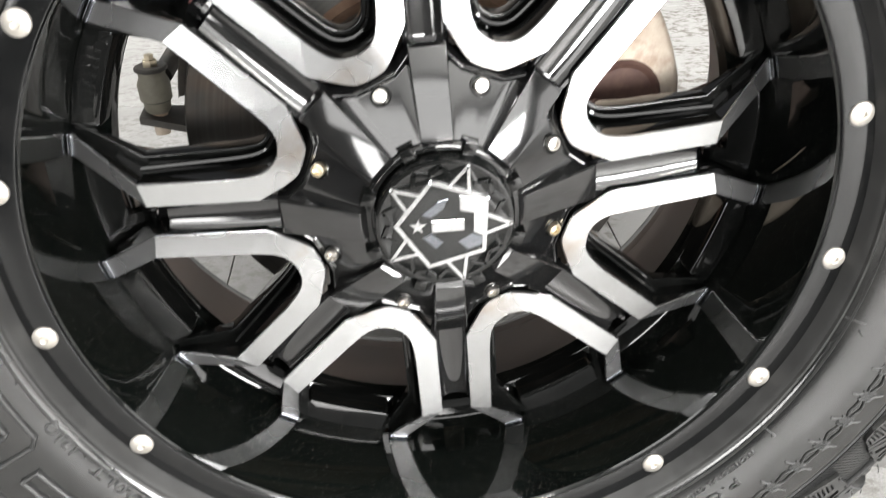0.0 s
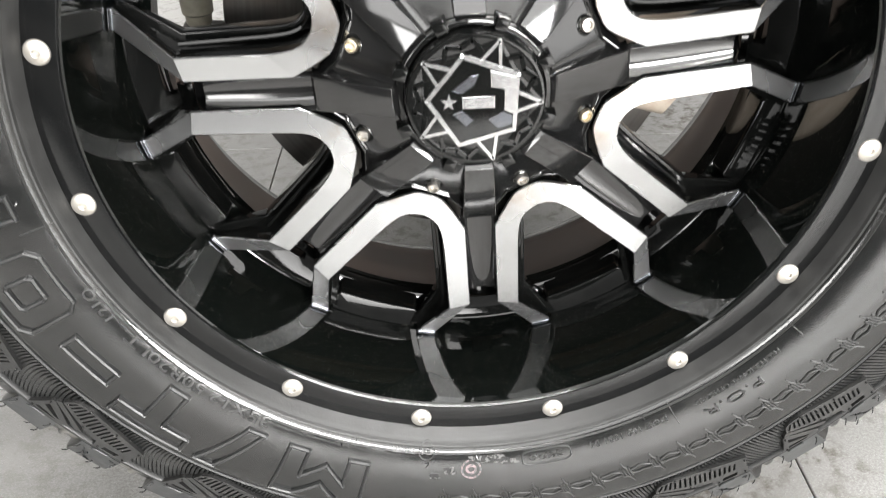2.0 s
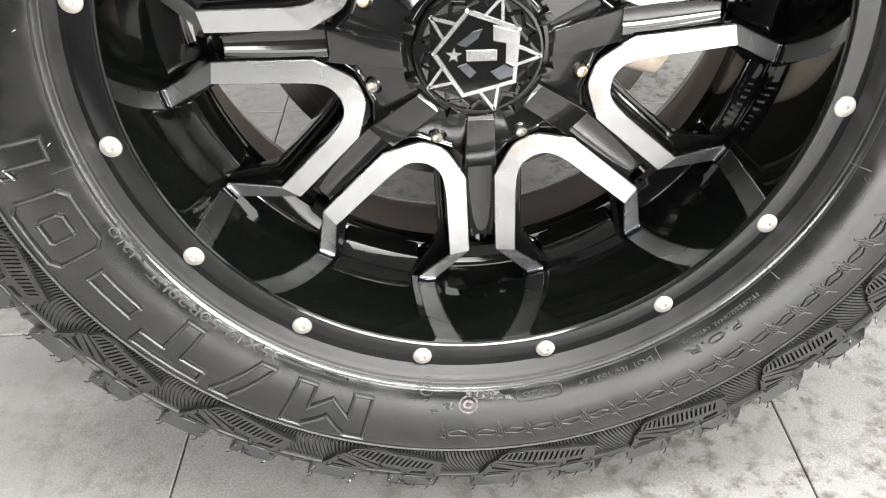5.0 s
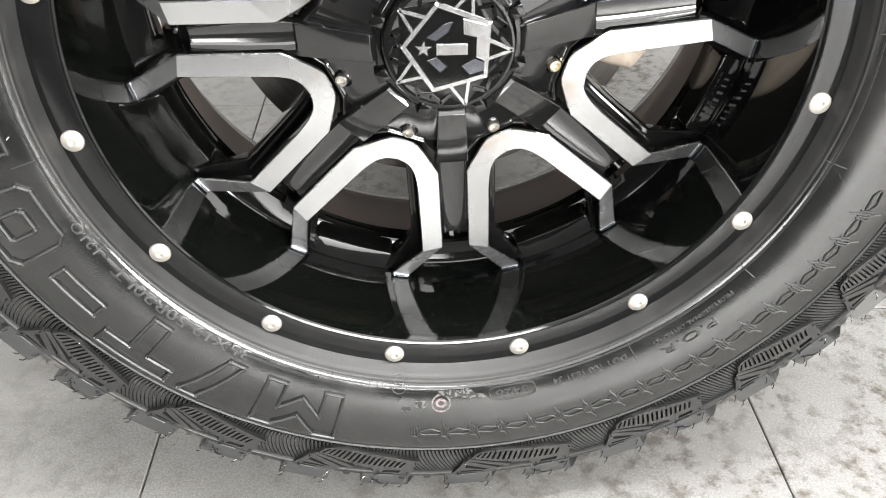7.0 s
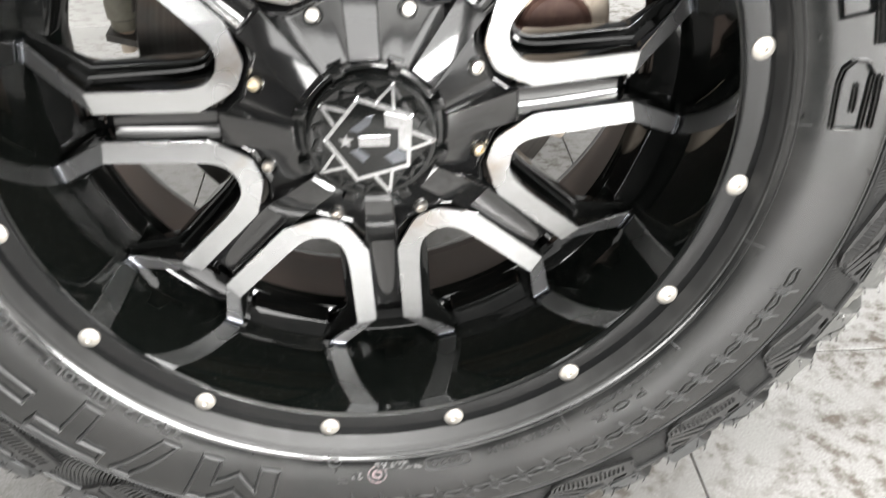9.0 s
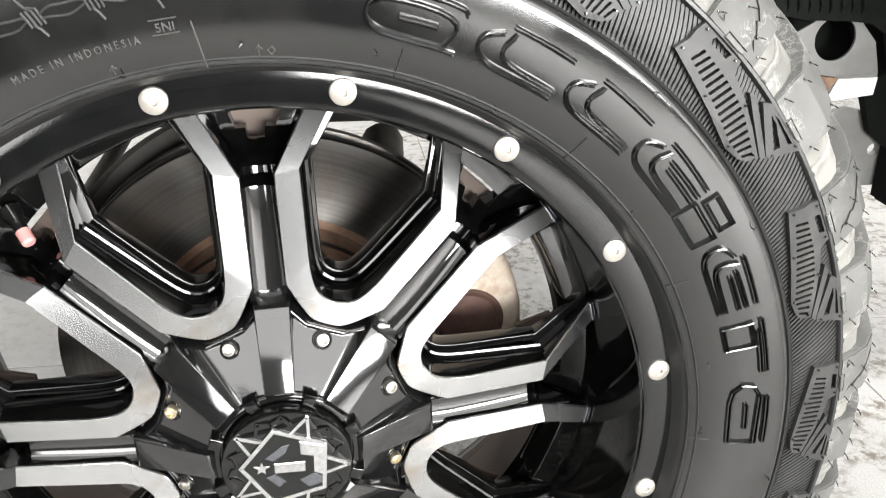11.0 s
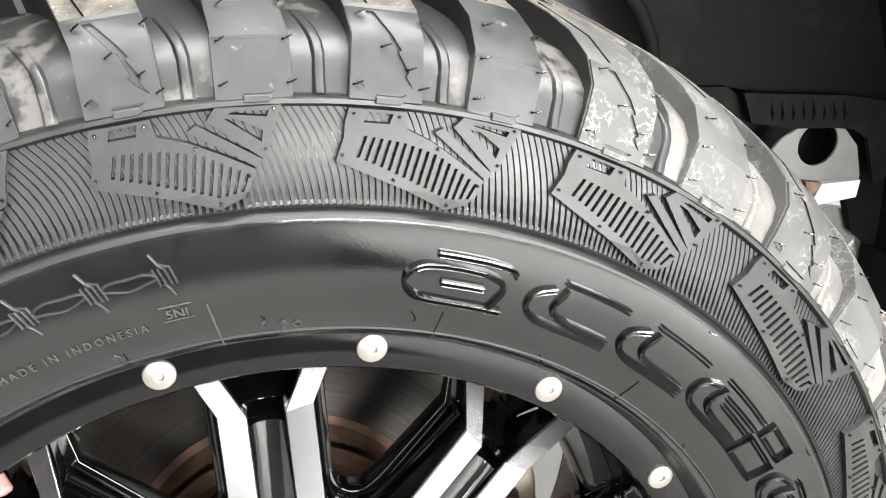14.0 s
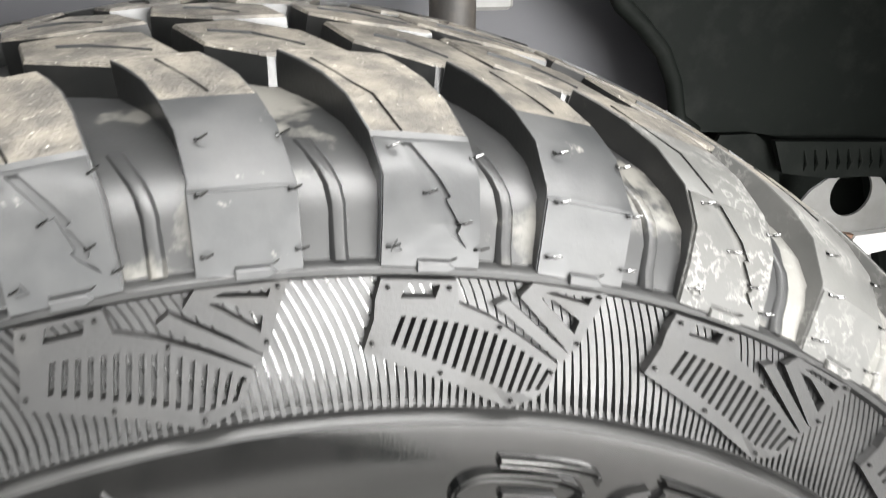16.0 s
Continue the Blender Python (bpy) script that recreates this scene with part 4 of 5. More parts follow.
for a0, wide, outlines in BIG:
    shapes = []
    for lines in outlines:
        dense = []
        for (u, v), (s, t) in zip(lines, lines[1:]):
            dense += [(u + (s - u) * i / 3, v + (t - v) * i / 3) for i in range(3)]
        dense.append(lines[-1])
        pts = [(a0 - u * wide, 0.2868 + v * 0.0405) for u, v in dense]
        shapes += [stroke(p, q, 0.0016, 0.0030) for p, q in zip(pts, pts[1:])]
    part("model_letter", join(*shapes), RIB_RUBBER, tyre, "large raised outlined model letter")

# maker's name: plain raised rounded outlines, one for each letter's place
ROUND = [(1.0, 0.0), (0.30, 0.0), (0.10, 0.10), (0.0, 0.34), (0.04, 0.62), (0.22, 0.80)]
MAKER = [
    (169.6, 9.6, [ROUND + [(1.0, 0.72), (0.86, 0.0)], [(0.26, 1.0), (0.95, 0.98), (1.0, 0.84)], [(0.35, 0.42), (0.75, 0.42)]]),
    (158.2, 9.6, [ROUND, [(0.30, 1.0), (1.0, 0.96)], [(1.0, 0.16), (0.40, 0.18), (0.26, 0.40), (0.34, 0.84)]]),
    (147.6, 9.6, [ROUND, [(0.30, 1.0), (1.0, 0.96)], [(1.0, 0.16), (0.40, 0.18), (0.26, 0.40), (0.34, 0.84)]]),
    (137.2, 9.4, [ROUND, [(0.30, 1.0), (1.0, 0.96)], [(1.0, 0.16), (0.40, 0.18), (0.26, 0.40), (0.34, 0.80)], [(0.5, 0.52), (1.0, 0.50)], [(0.45, 0.70), (1.0, 0.70)]]),
    (127.2, 5.0, [[(0, 0), (1, 0), (1, 0.55), (0, 0.55), (0, 0)], [(0.1, 0.75), (0.9, 0.75), (0.9, 1.1), (0.1, 1.1), (0.1, 0.75)]]),
    (120.8, 9.0, [ROUND, [(0.30, 1.0), (1.0, 0.96)], [(1.0, 0.16), (0.40, 0.18), (0.26, 0.40), (0.34, 0.80)], [(0.5, 0.52), (1.0, 0.50)], [(0.45, 0.70), (1.0, 0.70)]]),
    (109.4, 7.2, [[(0, 0), (0.45, 0), (0.45, 0.72), (0, 0.72), (0, 0)], [(0, 1.0), (1.0, 0.98)], [(0.2, 0.86), (1.0, 0.84)]]),
    (100.6, 8.8, [ROUND + [(1.0, 0.72), (1.0, 0.0)], [(0.26, 1.0), (1.0, 0.98)], [(0.35, 0.42), (0.75, 0.42)]]),
]
def rounded(pts, rounds=2):
    """Cuts the corners of an open line until it runs smoothly."""
    for _ in range(rounds):
        cut = [pts[0]]
        for (a, r), (b, q) in zip(pts, pts[1:]):
            cut += [(a * 0.75 + b * 0.25, r * 0.75 + q * 0.25), (a * 0.25 + b * 0.75, r * 0.25 + q * 0.75)]
        pts = cut + [pts[-1]]
    return pts


for a0, wide, lines in MAKER:
    for ln in lines:
        pts = [(a0 - u * wide, 0.2935 + v * 0.0245) for u, v in ln]
        for d in (-0.0009, 0.0011):
            part("name_stroke", ridge([(a, r + d) for a, r in (rounded(pts) if ln[0] != ln[-1] else pts)], 0.0008, 0.0031), RUBBER, tyre)

# barbed-wire ornament in two arcs
for first, step, count in ((-5.4, 4.3, 18), (-171.8, 5.25, 3)):
    mid = 0.3135
    for n in range(count):
        a = first + step * n
        for sign in (1, -1):
            run = [(a + 0.55 + (step - 1.1) * f, mid + sign * (0.0024 * math.sin(math.pi * f) ** 0.6 + 0.0004) + 0.0005 * math.sin(9 * f + n)) for f in (0, 0.10, 0.25, 0.4, 0.55, 0.7, 0.85, 0.94, 1)]
            part("wire_strand", ridge(run, 0.0007, 0.0012), BEAD_RUBBER, tyre)
        for o in (-0.62, -0.22, 0.22, 0.62):
            part("wire_twist", ridge([(a + o - 0.16, mid - 0.0042), (a + o - 0.02, mid), (a + o + 0.16, mid + 0.0042)], 0.0006, 0.0013), BEAD_RUBBER, tyre)
        part("wire_barb", ridge([(a - 0.15, mid + 0.0030), (a + 0.30, mid + 0.0055), (a + 0.75, mid + 0.0108)], 0.0007, 0.0011), BEAD_RUBBER, tyre)
        part("wire_barb", ridge([(a - 0.55, mid + 0.0036), (a + 0.30, mid + 0.0058)], 0.0006, 0.0010), BEAD_RUBBER, tyre)
        part("wire_barb", ridge([(a + 0.20, mid - 0.0034), (a - 0.15, mid - 0.0060), (a - 0.45, mid - 0.0100)], 0.0007, 0.0011), BEAD_RUBBER, tyre)

# small rubber pins left by the mould's vents
pins = random.Random(41)
for k in range(30):
    a, r = k * 12.0 + pins.uniform(-4, 4), pins.choice((0.2735, 0.2760, 0.2820, 0.3300))
    part("vent_pin", tube([S(r, a, -0.0004), S(r, a, 0.0012), S(r + pins.uniform(-0.002, 0.002), a + pins.uniform(-0.5, 0.5), 0.0036)], [0.0006, 0.0005, 0.0003], 5), RUBBER, tyre)

# radial mould lines
for a, r in ((30.2, 0.290), (52.2, 0.284), (72.7, 0.284), (92.0, 0.283), (-77.5, 0.290), (-56.0, 0.276), (165.0, 0.288), (142.0, 0.288), (118.0, 0.284), (-141.0, 0.288), (-20.0, 0.276)):
    part("mould_line", ridge([(a, 0.2690 + (r - 0.2690) * f / 8) for f in range(9)], 0.0004, 0.0007), RIB_RUBBER, tyre)
part("mould_line", ridge([(-174.9 + 0.6 * f / 8, 0.2690 + 0.0268 * f / 8) for f in range(9)], 0.0005, 0.0010), PALE_RUBBER, tyre)
for r in (0.2695, 0.2745):
    part("bead_ring", flats(revolve([(r - 0.0012, side(r - 0.0012) + 0.0004), (r, side(r) - 0.0008), (r + 0.0012, side(r + 0.0012) + 0.0004)], 240)), BEAD_RUBBER, tyre, smooth=True)

# ---- rim ----
part("barrel", revolve([(0.2432, -0.1482), (0.2421, -0.1471), (0.2416, -0.142), (0.2395, -0.110), (0.2380, -0.072), (0.2372, -0.0530), (0.2345, -0.0482), (0.2190, -0.0458), (0.2158, -0.0435), (0.2145, -0.0300), (0.2230, -0.0250)], 256), BARREL_BLACK, wheel, "deep glossy black rim barrel", smooth=True)
part("inner_barrel", revolve([(0.2230, -0.0250), (0.2340, 0.000), (0.2385, 0.055), (0.2490, 0.072), (0.2600, 0.098), (0.2720, 0.110), (0.2725, 0.102), (0.2560, 0.095), (0.2480, 0.07), (0.2480, -0.10), (0.2540, -0.1405)], 160), INNER_BARREL, wheel, "dusty dark inside of the rim", smooth=True)
ring = part("lip_ring", revolve([(0.2432, -0.1482), (0.2440, -0.1497), (0.2452, -0.1502), (0.2640, -0.1502), (0.2662, -0.1494), (0.2680, -0.1462), (0.2694, -0.1462), (0.2712, -0.1490), (0.2730, -0.1500), (0.2765, -0.1500), (0.2788, -0.1485), (0.2795, -0.1455), (0.2760, -0.1405), (0.2540, -0.1405)], 256), SATIN_BLACK, wheel, "satin black outer rim ring", smooth=True)
rivet_me = mesh_of("rivet", *turned((0, -0.1500, -0.255), (0, -1, 0), [(-0.003, 0.0078), (0.0005, 0.0078), (0.0016, 0.0074), (0.0026, 0.0055), (0.0031, 0.0026), (0.0026, 0.0020), (0.0014, 0.0018)], 24), RIVET_METAL, True)
for k in range(16):
    link("rivet", rivet_me, ring, "domed bright metal rivet" if k == 0 else "", spun(12.5 + 22.5 * k))

SPOKE = 2.5       # turn of the spokes
WIN = [(0.0, 0.1060), (0.0075, 0.1072), (0.0138, 0.1112), (0.0190, 0.1185), (0.0246, 0.1302), (0.0474, 0.1849), (0.0372, 0.2320)]
GRV = [(0.0, 0.0890), (0.0085, 0.0892), (0.0150, 0.0930), (0.0230, 0.0995), (0.0335, 0.1085), (0.0615, 0.1756), (0.0521, 0.2292)]
LOW = [(0.0, 0.1140), (0.0050, 0.1148), (0.0094, 0.1178), (0.0132, 0.1240), (0.0178, 0.1345), (0.0392, 0.1862), (0.0310, 0.2325)]
FACE = [-0.1085, -0.1085, -0.1083, -0.1078, -0.1070, -0.0980, -0.0690]


def softened(row):
    """Rounds the curved end of an edge, leaving its straight run to the tip."""
    curve = [np.array(p, dtype=float) for p in row[:5]]
    for _ in range(2):
        cut = [curve[0]]
        for a, b in zip(curve, curve[1:]):
            cut += [a * 0.75 + b * 0.25, a * 0.25 + b * 0.75]
        curve = cut + [curve[-1]]
    return curve + [np.array(p, dtype=float) for p in row[5:]]


WIN, GRV, LOW = softened(WIN), softened(GRV), softened(LOW)
FACE = [float(v) for v in softened(FACE)]
CURVE = len(FACE) - 2


def leg_strip(outer, inner, ys, back):
    """A band between two edges, mirrored about the window's middle line, with flat back."""
    left = [((-x, r), (-u, s), y) for (x, r), (u, s), y in zip(outer, inner, ys)][::-1]
    right = [((x, r), (u, s), y) for (x, r), (u, s), y in zip(outer, inner, ys)][1:]
    cols = left + right
    n = len(cols)
    c = 0.0007
    loops = []
    for (x, r), (u, s), y in cols:
        dx, dr = u - x, s - r
        ln = math.hypot(dx, dr)
        ex, er = dx / ln * c, dr / ln * c
        b = back if not callable(back) else back(y)
        loops.append([(x, b, -r), (x, y + c, -r), (x + ex, y, -r - er), (u - ex, y, -s + er), (u, y + c, -s), (u, b, -s)])
    return loft(loops)


face_me = mesh_of("machined_face", *leg_strip(WIN, GRV, FACE, lambda y: y + 0.0022), MACHINED, True, crease=16)
body_me = mesh_of("spoke_leg", *leg_strip(WIN, GRV, [y + 0.0020 for y in FACE], -0.059), GLOSS_BLACK, bevel=0.0012)
ledge_me = mesh_of("window_ledge", *leg_strip(LOW, GRV, [-0.0745] * CURVE + [-0.0715, -0.0620], -0.0600), GLOSS_BLACK, bevel=0.0018)
half_bead = [((w[0] * 0.62 + l[0] * 0.38), -0.0795 + 0.004 * max(0, i - CURVE), -(w[1] * 0.62 + l[1] * 0.38)) for i, (w, l) in enumerate(zip(WIN[:-1], LOW[:-1]))]
bead_me = mesh_of("window_bead", *tube([(-x, y, z) for x, y, z in half_bead[:0:-1]] + half_bead, 0.0021, 8), GLOSS_BLACK, True)
shelf_pts = [(-8.6, 0.2375), (-8.6, 0.2205), (-8.0, 0.2188), (-4, 0.2182), (0, 0.2180), (4, 0.2182), (8.0, 0.2188), (8.6, 0.2205), (8.6, 0.2375), (4, 0.2380), (0, 0.2380), (-4, 0.2380)]
shelf_me = mesh_of("window_shelf", *loft([[L(r - (0.004 if r < 0.23 else 0.0), a, -0.0340) for a, r in shelf_pts], [L(r, a, -0.0590) for a, r in shelf_pts], [L(0.2290 + (r - 0.2290) * 0.93, a * 0.975, -0.0612) for a, r in shelf_pts]]), GLOSS_BLACK, bevel=0.0012)


def channel():
    """The hollow floor between a spoke's two legs."""
    along = [0.094, 0.104, 0.118, 0.140, 0.160, 0.174, 0.1765, 0.1775, 0.1885]
    drop = [-0.1000, -0.0992, -0.0978, -0.0955, -0.0932, -0.0915, -0.0910, -0.0690, -0.0665]
    across = [-1.0, -0.94, -0.86, -0.74, -0.50, -0.25, 0.0, 0.25, 0.50, 0.74, 0.86, 0.94, 1.0]
    rise = [-0.0060, -0.0044, -0.0026, -0.0008, 0.0010, 0.0018, 0.0020, 0.0018, 0.0010, -0.0008, -0.0026, -0.0044, -0.0060]
    half = [0.0125, 0.0136, 0.0140, 0.0133, 0.0124, 0.0119, 0.0118, 0.0117, 0.0113]
    verts = [(h * u, d + (q if d < -0.05 else 0), -a) for a, d, h in zip(along, drop, half) for u, q in zip(across, rise)]
    n = len(across)
    faces = [(i * n + j, i * n + j + 1, (i + 1) * n + j + 1, (i + 1) * n + j) for i in range(len(along) - 1) for j in range(n - 1)]
    return verts, faces


channel_me = mesh_of("spoke_channel", *channel(), HUB_BLACK, True)


def web():
    """The hollow that runs from the end of a spoke into the barrel, between the two tips."""
    rows = [(0.1880, 4.2, -0.0835), (0.1900, 4.5, -0.0800), (0.1925, 5.0, -0.0700), (0.1965, 6.0, -0.0600), (0.2040, 7.4, -0.0520), (0.2150, 9.4, -0.0480), (0.2260, 11.2, -0.0480), (0.2345, 12.4, -0.0492), (0.2385, 13.0, -0.0520)]
    n = 9
    front = [L(r, half * u, y) for k, (r, half, y) in enumerate(rows) for u in (-1 + 2 * j / (n - 1) for j in range(n))]
    gap = {(3, 3), (3, 4), (4, 2), (4, 3), (4, 4), (4, 5)}      # the three-cornered opening
    faces = [(i * n + j, i * n + j + 1, (i + 1) * n + j + 1, (i + 1) * n + j) for i in range(len(rows) - 1) for j in range(n - 1) if (i, j) not in gap]
    off = len(front)
    count = {}
    for f in faces:
        for a, b in zip(f, f[1:] + f[:1]):
            key = (min(a, b), max(a, b))
            count[key] = count.get(key, 0) + 1
    back = [(x, y + 0.012, z) for x, y, z in front]
    return front + back, faces + [(a, b, b + off, a + off) for (a, b), c in count.items() if c == 1]


web_me = mesh_of("outer_web", *web(), GLOSS_BLACK, True, crease=24)
# added plate, blocks the bright floor seen and mirrored through the web's opening
web_gap_blind_me = mesh_of("web_gap_blind", *loft([[L(r, a, y) for r, a in ((0.184, -6.0), (0.184, 6.0), (0.212, 7.5), (0.212, -7.5))] for y in (-0.030, -0.026)]), INNER_BARREL)
# glossy black clips; the chrome tone stands in for their glints
clip_me = mesh_of("tip_clip", *join(box(-0.0076, 0.0076, -0.0700, -0.0585, -0.2370, -0.2343, 0.0006), box(-0.0072, 0.0072, -0.0686, -0.0585, -0.2396, -0.2369, 0.0006)), DARK_CHROME, bevel=0.0004)
bars_me = mesh_of("embossed_marking", *join(*[loft([[L(r, a, -0.0600) for a, r in q], [L(r, a, -0.0622) for a, r in q]]) for q in
                  [[(c - 0.45, 0.2235), (c + 0.45, 0.2235), (c + 0.45, 0.2325), (c - 0.45, 0.2325)] for c in (-4.4, -3.0, -1.6, 0.0, 1.6, 3.0, 4.4)]
                  + [[(-6.5, r), (6.5, r), (6.5, r + 0.0012), (-6.5, r + 0.0012)] for r in (0.2210, 0.2345)]]), GLOSS_BLACK)
for k in range(8):
    turn = spun(SPOKE + 22.5 + 45 * k)
    leg = link("spoke_leg", body_me, wheel, "", turn)
    link("machined_face", face_me, leg, "bright machined face of a spoke", Matrix())
    link("window_ledge", ledge_me, leg, "", Matrix())
    link("window_bead", bead_me, leg, "", Matrix())
    link("spoke_channel", channel_me, wheel, "", spun(SPOKE + 45 * k))
    link("outer_web", web_me, wheel, "", spun(SPOKE + 45 * k))
    link("web_gap_blind", web_gap_blind_me, wheel, "", spun(SPOKE + 45 * k))
    shelf = link("window_shelf", shelf_me, wheel, "", turn)
    if k in (1, 5):
        link("embossed_marking", bars_me, shelf, "raised markings too small to read", Matrix())
    for s in (-1, 1):
        link("tip_clip", clip_me, wheel, "", spun(SPOKE + 45 * k + s * 11.5))

# ---- hub cover ----
hub = part("hub_cover", turned((0, -0.060, 0), (0, -1, 0), [(0.0, 0.090), (0.040, 0.0880), (0.0425, 0.0850)], 8 * 6), GLOSS_BLACK, wheel, "glossy black bolted hub cover", m=pose(0, 0, H))
def cover_plate():
    """One flat panel between two ribs, sunk towards its outer corners, with a raised outer edge."""
    def plane(q):
        return -0.1345 + (q - 0.0462) * 0.72

    spec = [((0.0105, 0.0050), (0.0445, 0.0445, 0.0445), None), ((0.0225, 0.0125), (0.0868, 0.0832, 0.0828), None),
            ((0.0250, 0.0133), (0.0900, 0.0848, 0.0845), -0.1085), ((0.0262, 0.0136), (0.0923, 0.0857, 0.0855), -0.1092), ((0.0275, 0.0143), (0.0962, 0.0902, 0.0900), -0.1015)]
    rows = []
    for (far, near), (qf, qn, qm), y in spec:
        rows.append([(x, plane(q) if y is None else y, -q) for x, q in ((-far, qf), (-near, qn), (0, qm), (near, qn), (far, qf))])
    front = [p for row in rows for p in row]
    back = [(x, y + 0.010, z) for row in rows for x, y, z in row]
    n, m = 5, len(rows)
    faces = [(i * n + j, i * n + j + 1, (i + 1) * n + j + 1, (i + 1) * n + j) for i in range(m - 1) for j in range(n - 1)]
    off = n * m
    border = [(0, j) for j in range(n)] + [(i, n - 1) for i in range(1, m)] + [(m - 1, j) for j in range(n - 2, -1, -1)] + [(i, 0) for i in range(m - 2, 0, -1)]
    ids = [i * n + j for i, j in border]
    faces += [(a, b, b + off, a + off) for a, b in zip(ids, ids[1:] + ids[:1])]
    return front + back, faces


plate_me = mesh_of("cover_plate", *cover_plate(), HUB_BLACK, bevel=0.0007, crease=20)
rim_me = mesh_of("plate_edge", *tube([L(0.0962, -16.0, -0.1080), L(0.0868, -9.0, -0.1086), L(0.0855, 0, -0.1086), L(0.0868, 9.0, -0.1086), L(0.0962, 16.0, -0.1080)], 0.0009, 8), GLOSS_BLACK)


def rib():
    cross = [(-0.0122, 0.014), (-0.0108, 0.0), (-0.0104, -0.0006), (0.0104, -0.0006), (0.0108, 0.0), (0.0122, 0.014)]
    return loft([[(x * w, y + d, -a) for x, d in cross] for a, y, w in ((0.0450, -0.1305, 0.80), (0.0462, -0.1342, 0.82), (0.0512, -0.1372, 0.89), (0.1005, -0.1125, 1.06), (0.1022, -0.1095, 1.05))])


rib_me = mesh_of("cover_rib", *rib(), HUB_BLACK, bevel=0.0011)
bolt_me = mesh_of("cover_bolt", *turned((0, -0.1098, -0.0785), (0, -1, -0.34), [(-0.003, 0.0045), (0.0048, 0.0045), (0.0057, 0.0041), (0.0059, 0.0031), (0.0030, 0.0027), (0.0028, 0.0004)], 18), STEEL, True)
bolt2_me = bolt_me.copy()
bolt2_me.materials[0] = BRASS
seat_me = mesh_of("bolt_seat", *turned((0, -0.1112, -0.0785), (0, -1, -0.72), [(-0.003, 0.0068), (0.0004, 0.0068), (0.0009, 0.0064), (0.0009, 0.0058), (0.0002, 0.0054), (0.0002, 0.001)], 24), GLOSS_BLACK, True)
for k in range(8):
    turn = pose(0, 0, 0, 0, -(SPOKE + 22.5 + 45 * k), 0)
    link("cover_plate", plate_me, hub, "", turn)
    link("plate_edge", rim_me, hub, "", turn)
    link("bolt_seat", seat_me, hub, "", turn)
    link("cover_bolt", bolt2_me if k in (1, 5) else bolt_me, hub, "small socket-head bolt", turn)
    link("cover_rib", rib_me, hub, "", pose(0, 0, 0, 0, -(SPOKE + 45 * k), 0))

collar = part("cap_collar", turned((0, -0.125, 0), (0, -1, 0), [(0.0, 0.0500), (0.0075, 0.0500), (0.0092, 0.0492), (0.0105, 0.0468), (0.0105, 0.0445), (0.0060, 0.0438)], 64), GLOSS_BLACK, wheel, "glossy black notched collar", m=pose(0, 0, H), smooth=True)
tooth_me = mesh_of("collar_tooth", *loft([[(x * s, y, -r) for x, r in ((-0.0046, 0.0440), (0.0046, 0.0440), (0.0050, 0.0525), (-0.0050, 0.0525))] for s, y in ((1.1, -0.129), (0.84, -0.1398), (0.78, -0.1404))]), GLOSS_BLACK, bevel=0.0009)
for k in range(8):
    link("collar_tooth", tooth_me, collar, "", pose(0, 0, 0, 0, -(SPOKE + 22.5 + 45 * k), 0))
cap = part("centre_cap", turned((0, -0.130, 0), (0, -1, 0), [(0.0, 0.0430), (0.0135, 0.0430), (0.0150, 0.0422), (0.0154, 0.0400), (0.0150, 0.0385), (0.0150, 0.0004)], 64), GLOSS_BLACK, wheel, "round glossy black centre cap with a chromed star emblem", m=pose(0, 0, H), smooth=True)
CY = -0.1450


def E2(r, deg):
    return (r * math.cos(radians(deg)), r * math.sin(radians(deg)))


def flat_shape(outline, h=0.0012, y=CY):
    ox, oz = sum(p[0] for p in outline) / len(outline), sum(p[1] for p in outline) / len(outline)
    return loft([[(x, y + 0.0005, z) for x, z in outline], [(x, y - h, z) for x, z in outline], [(ox + (x - ox) * 0.93, y - h - 0.0004, oz + (z - oz) * 0.93) for x, z in outline]])


def flat_line(pts, half, h=0.0014, closed=False):
    seq = pts + [pts[0]] if closed else pts
    shapes = []
    for (x, z), (u, w) in zip(seq, seq[1:]):
        d = Vector((u - x, w - z))
        d.normalize()
        n = Vector((-d.y, d.x)) * half
        e = d * half * 0.6
        shapes.append(flat_shape([(x + n.x - e.x, z + n.y - e.y), (u + n.x + e.x, w + n.y + e.y), (u - n.x + e.x, w - n.y + e.y), (x - n.x - e.x, z - n.y - e.y)], h))
    return join(*shapes)


EM = -3.0
part("emblem_base", flat_shape([E2(0.0415 if k % 2 == 0 else 0.0312, EM + 36 * k) for k in range(10)], 0.0007), GLOSS_BLACK, cap, "raised glossy black star")
part("emblem_field", flat_shape([E2(0.0300, EM + 36 + 72 * k) for k in range(5)], 0.0011), GLOSS_BLACK, cap)
part("emblem_ring", flat_line([E2(0.0300, EM + 36 + 72 * k) for k in range(5)], 0.0014, 0.0021, True), EMBLEM, cap, "chromed five-sided ring")
for k in range(5):
    c = EM + 72 * k
    part("emblem_point", flat_line([E2(0.0252, c - 15), E2(0.0405, c), E2(0.0252, c + 15)], 0.0011, 0.0016), EMBLEM, cap)
part("emblem_bracket", flat_shape([(0.0087, 0.0197), (0.0255, 0.0150), (0.0252, -0.0100), (0.0172, -0.0060), (0.0174, 0.0075), (0.0090, 0.0096)], 0.0020), EMBLEM, cap, "chromed angular bracket")
# dark tone stands for the shade of a facet that faces down
part("emblem_facet", flat_shape([(0.0252, -0.0110), (0.0246, -0.0150), (0.0130, -0.0185), (0.0070, -0.0122), (0.0165, -0.0070)], 0.0012), DARK_CHROME, cap, "chromed facet, darkened for facing down")
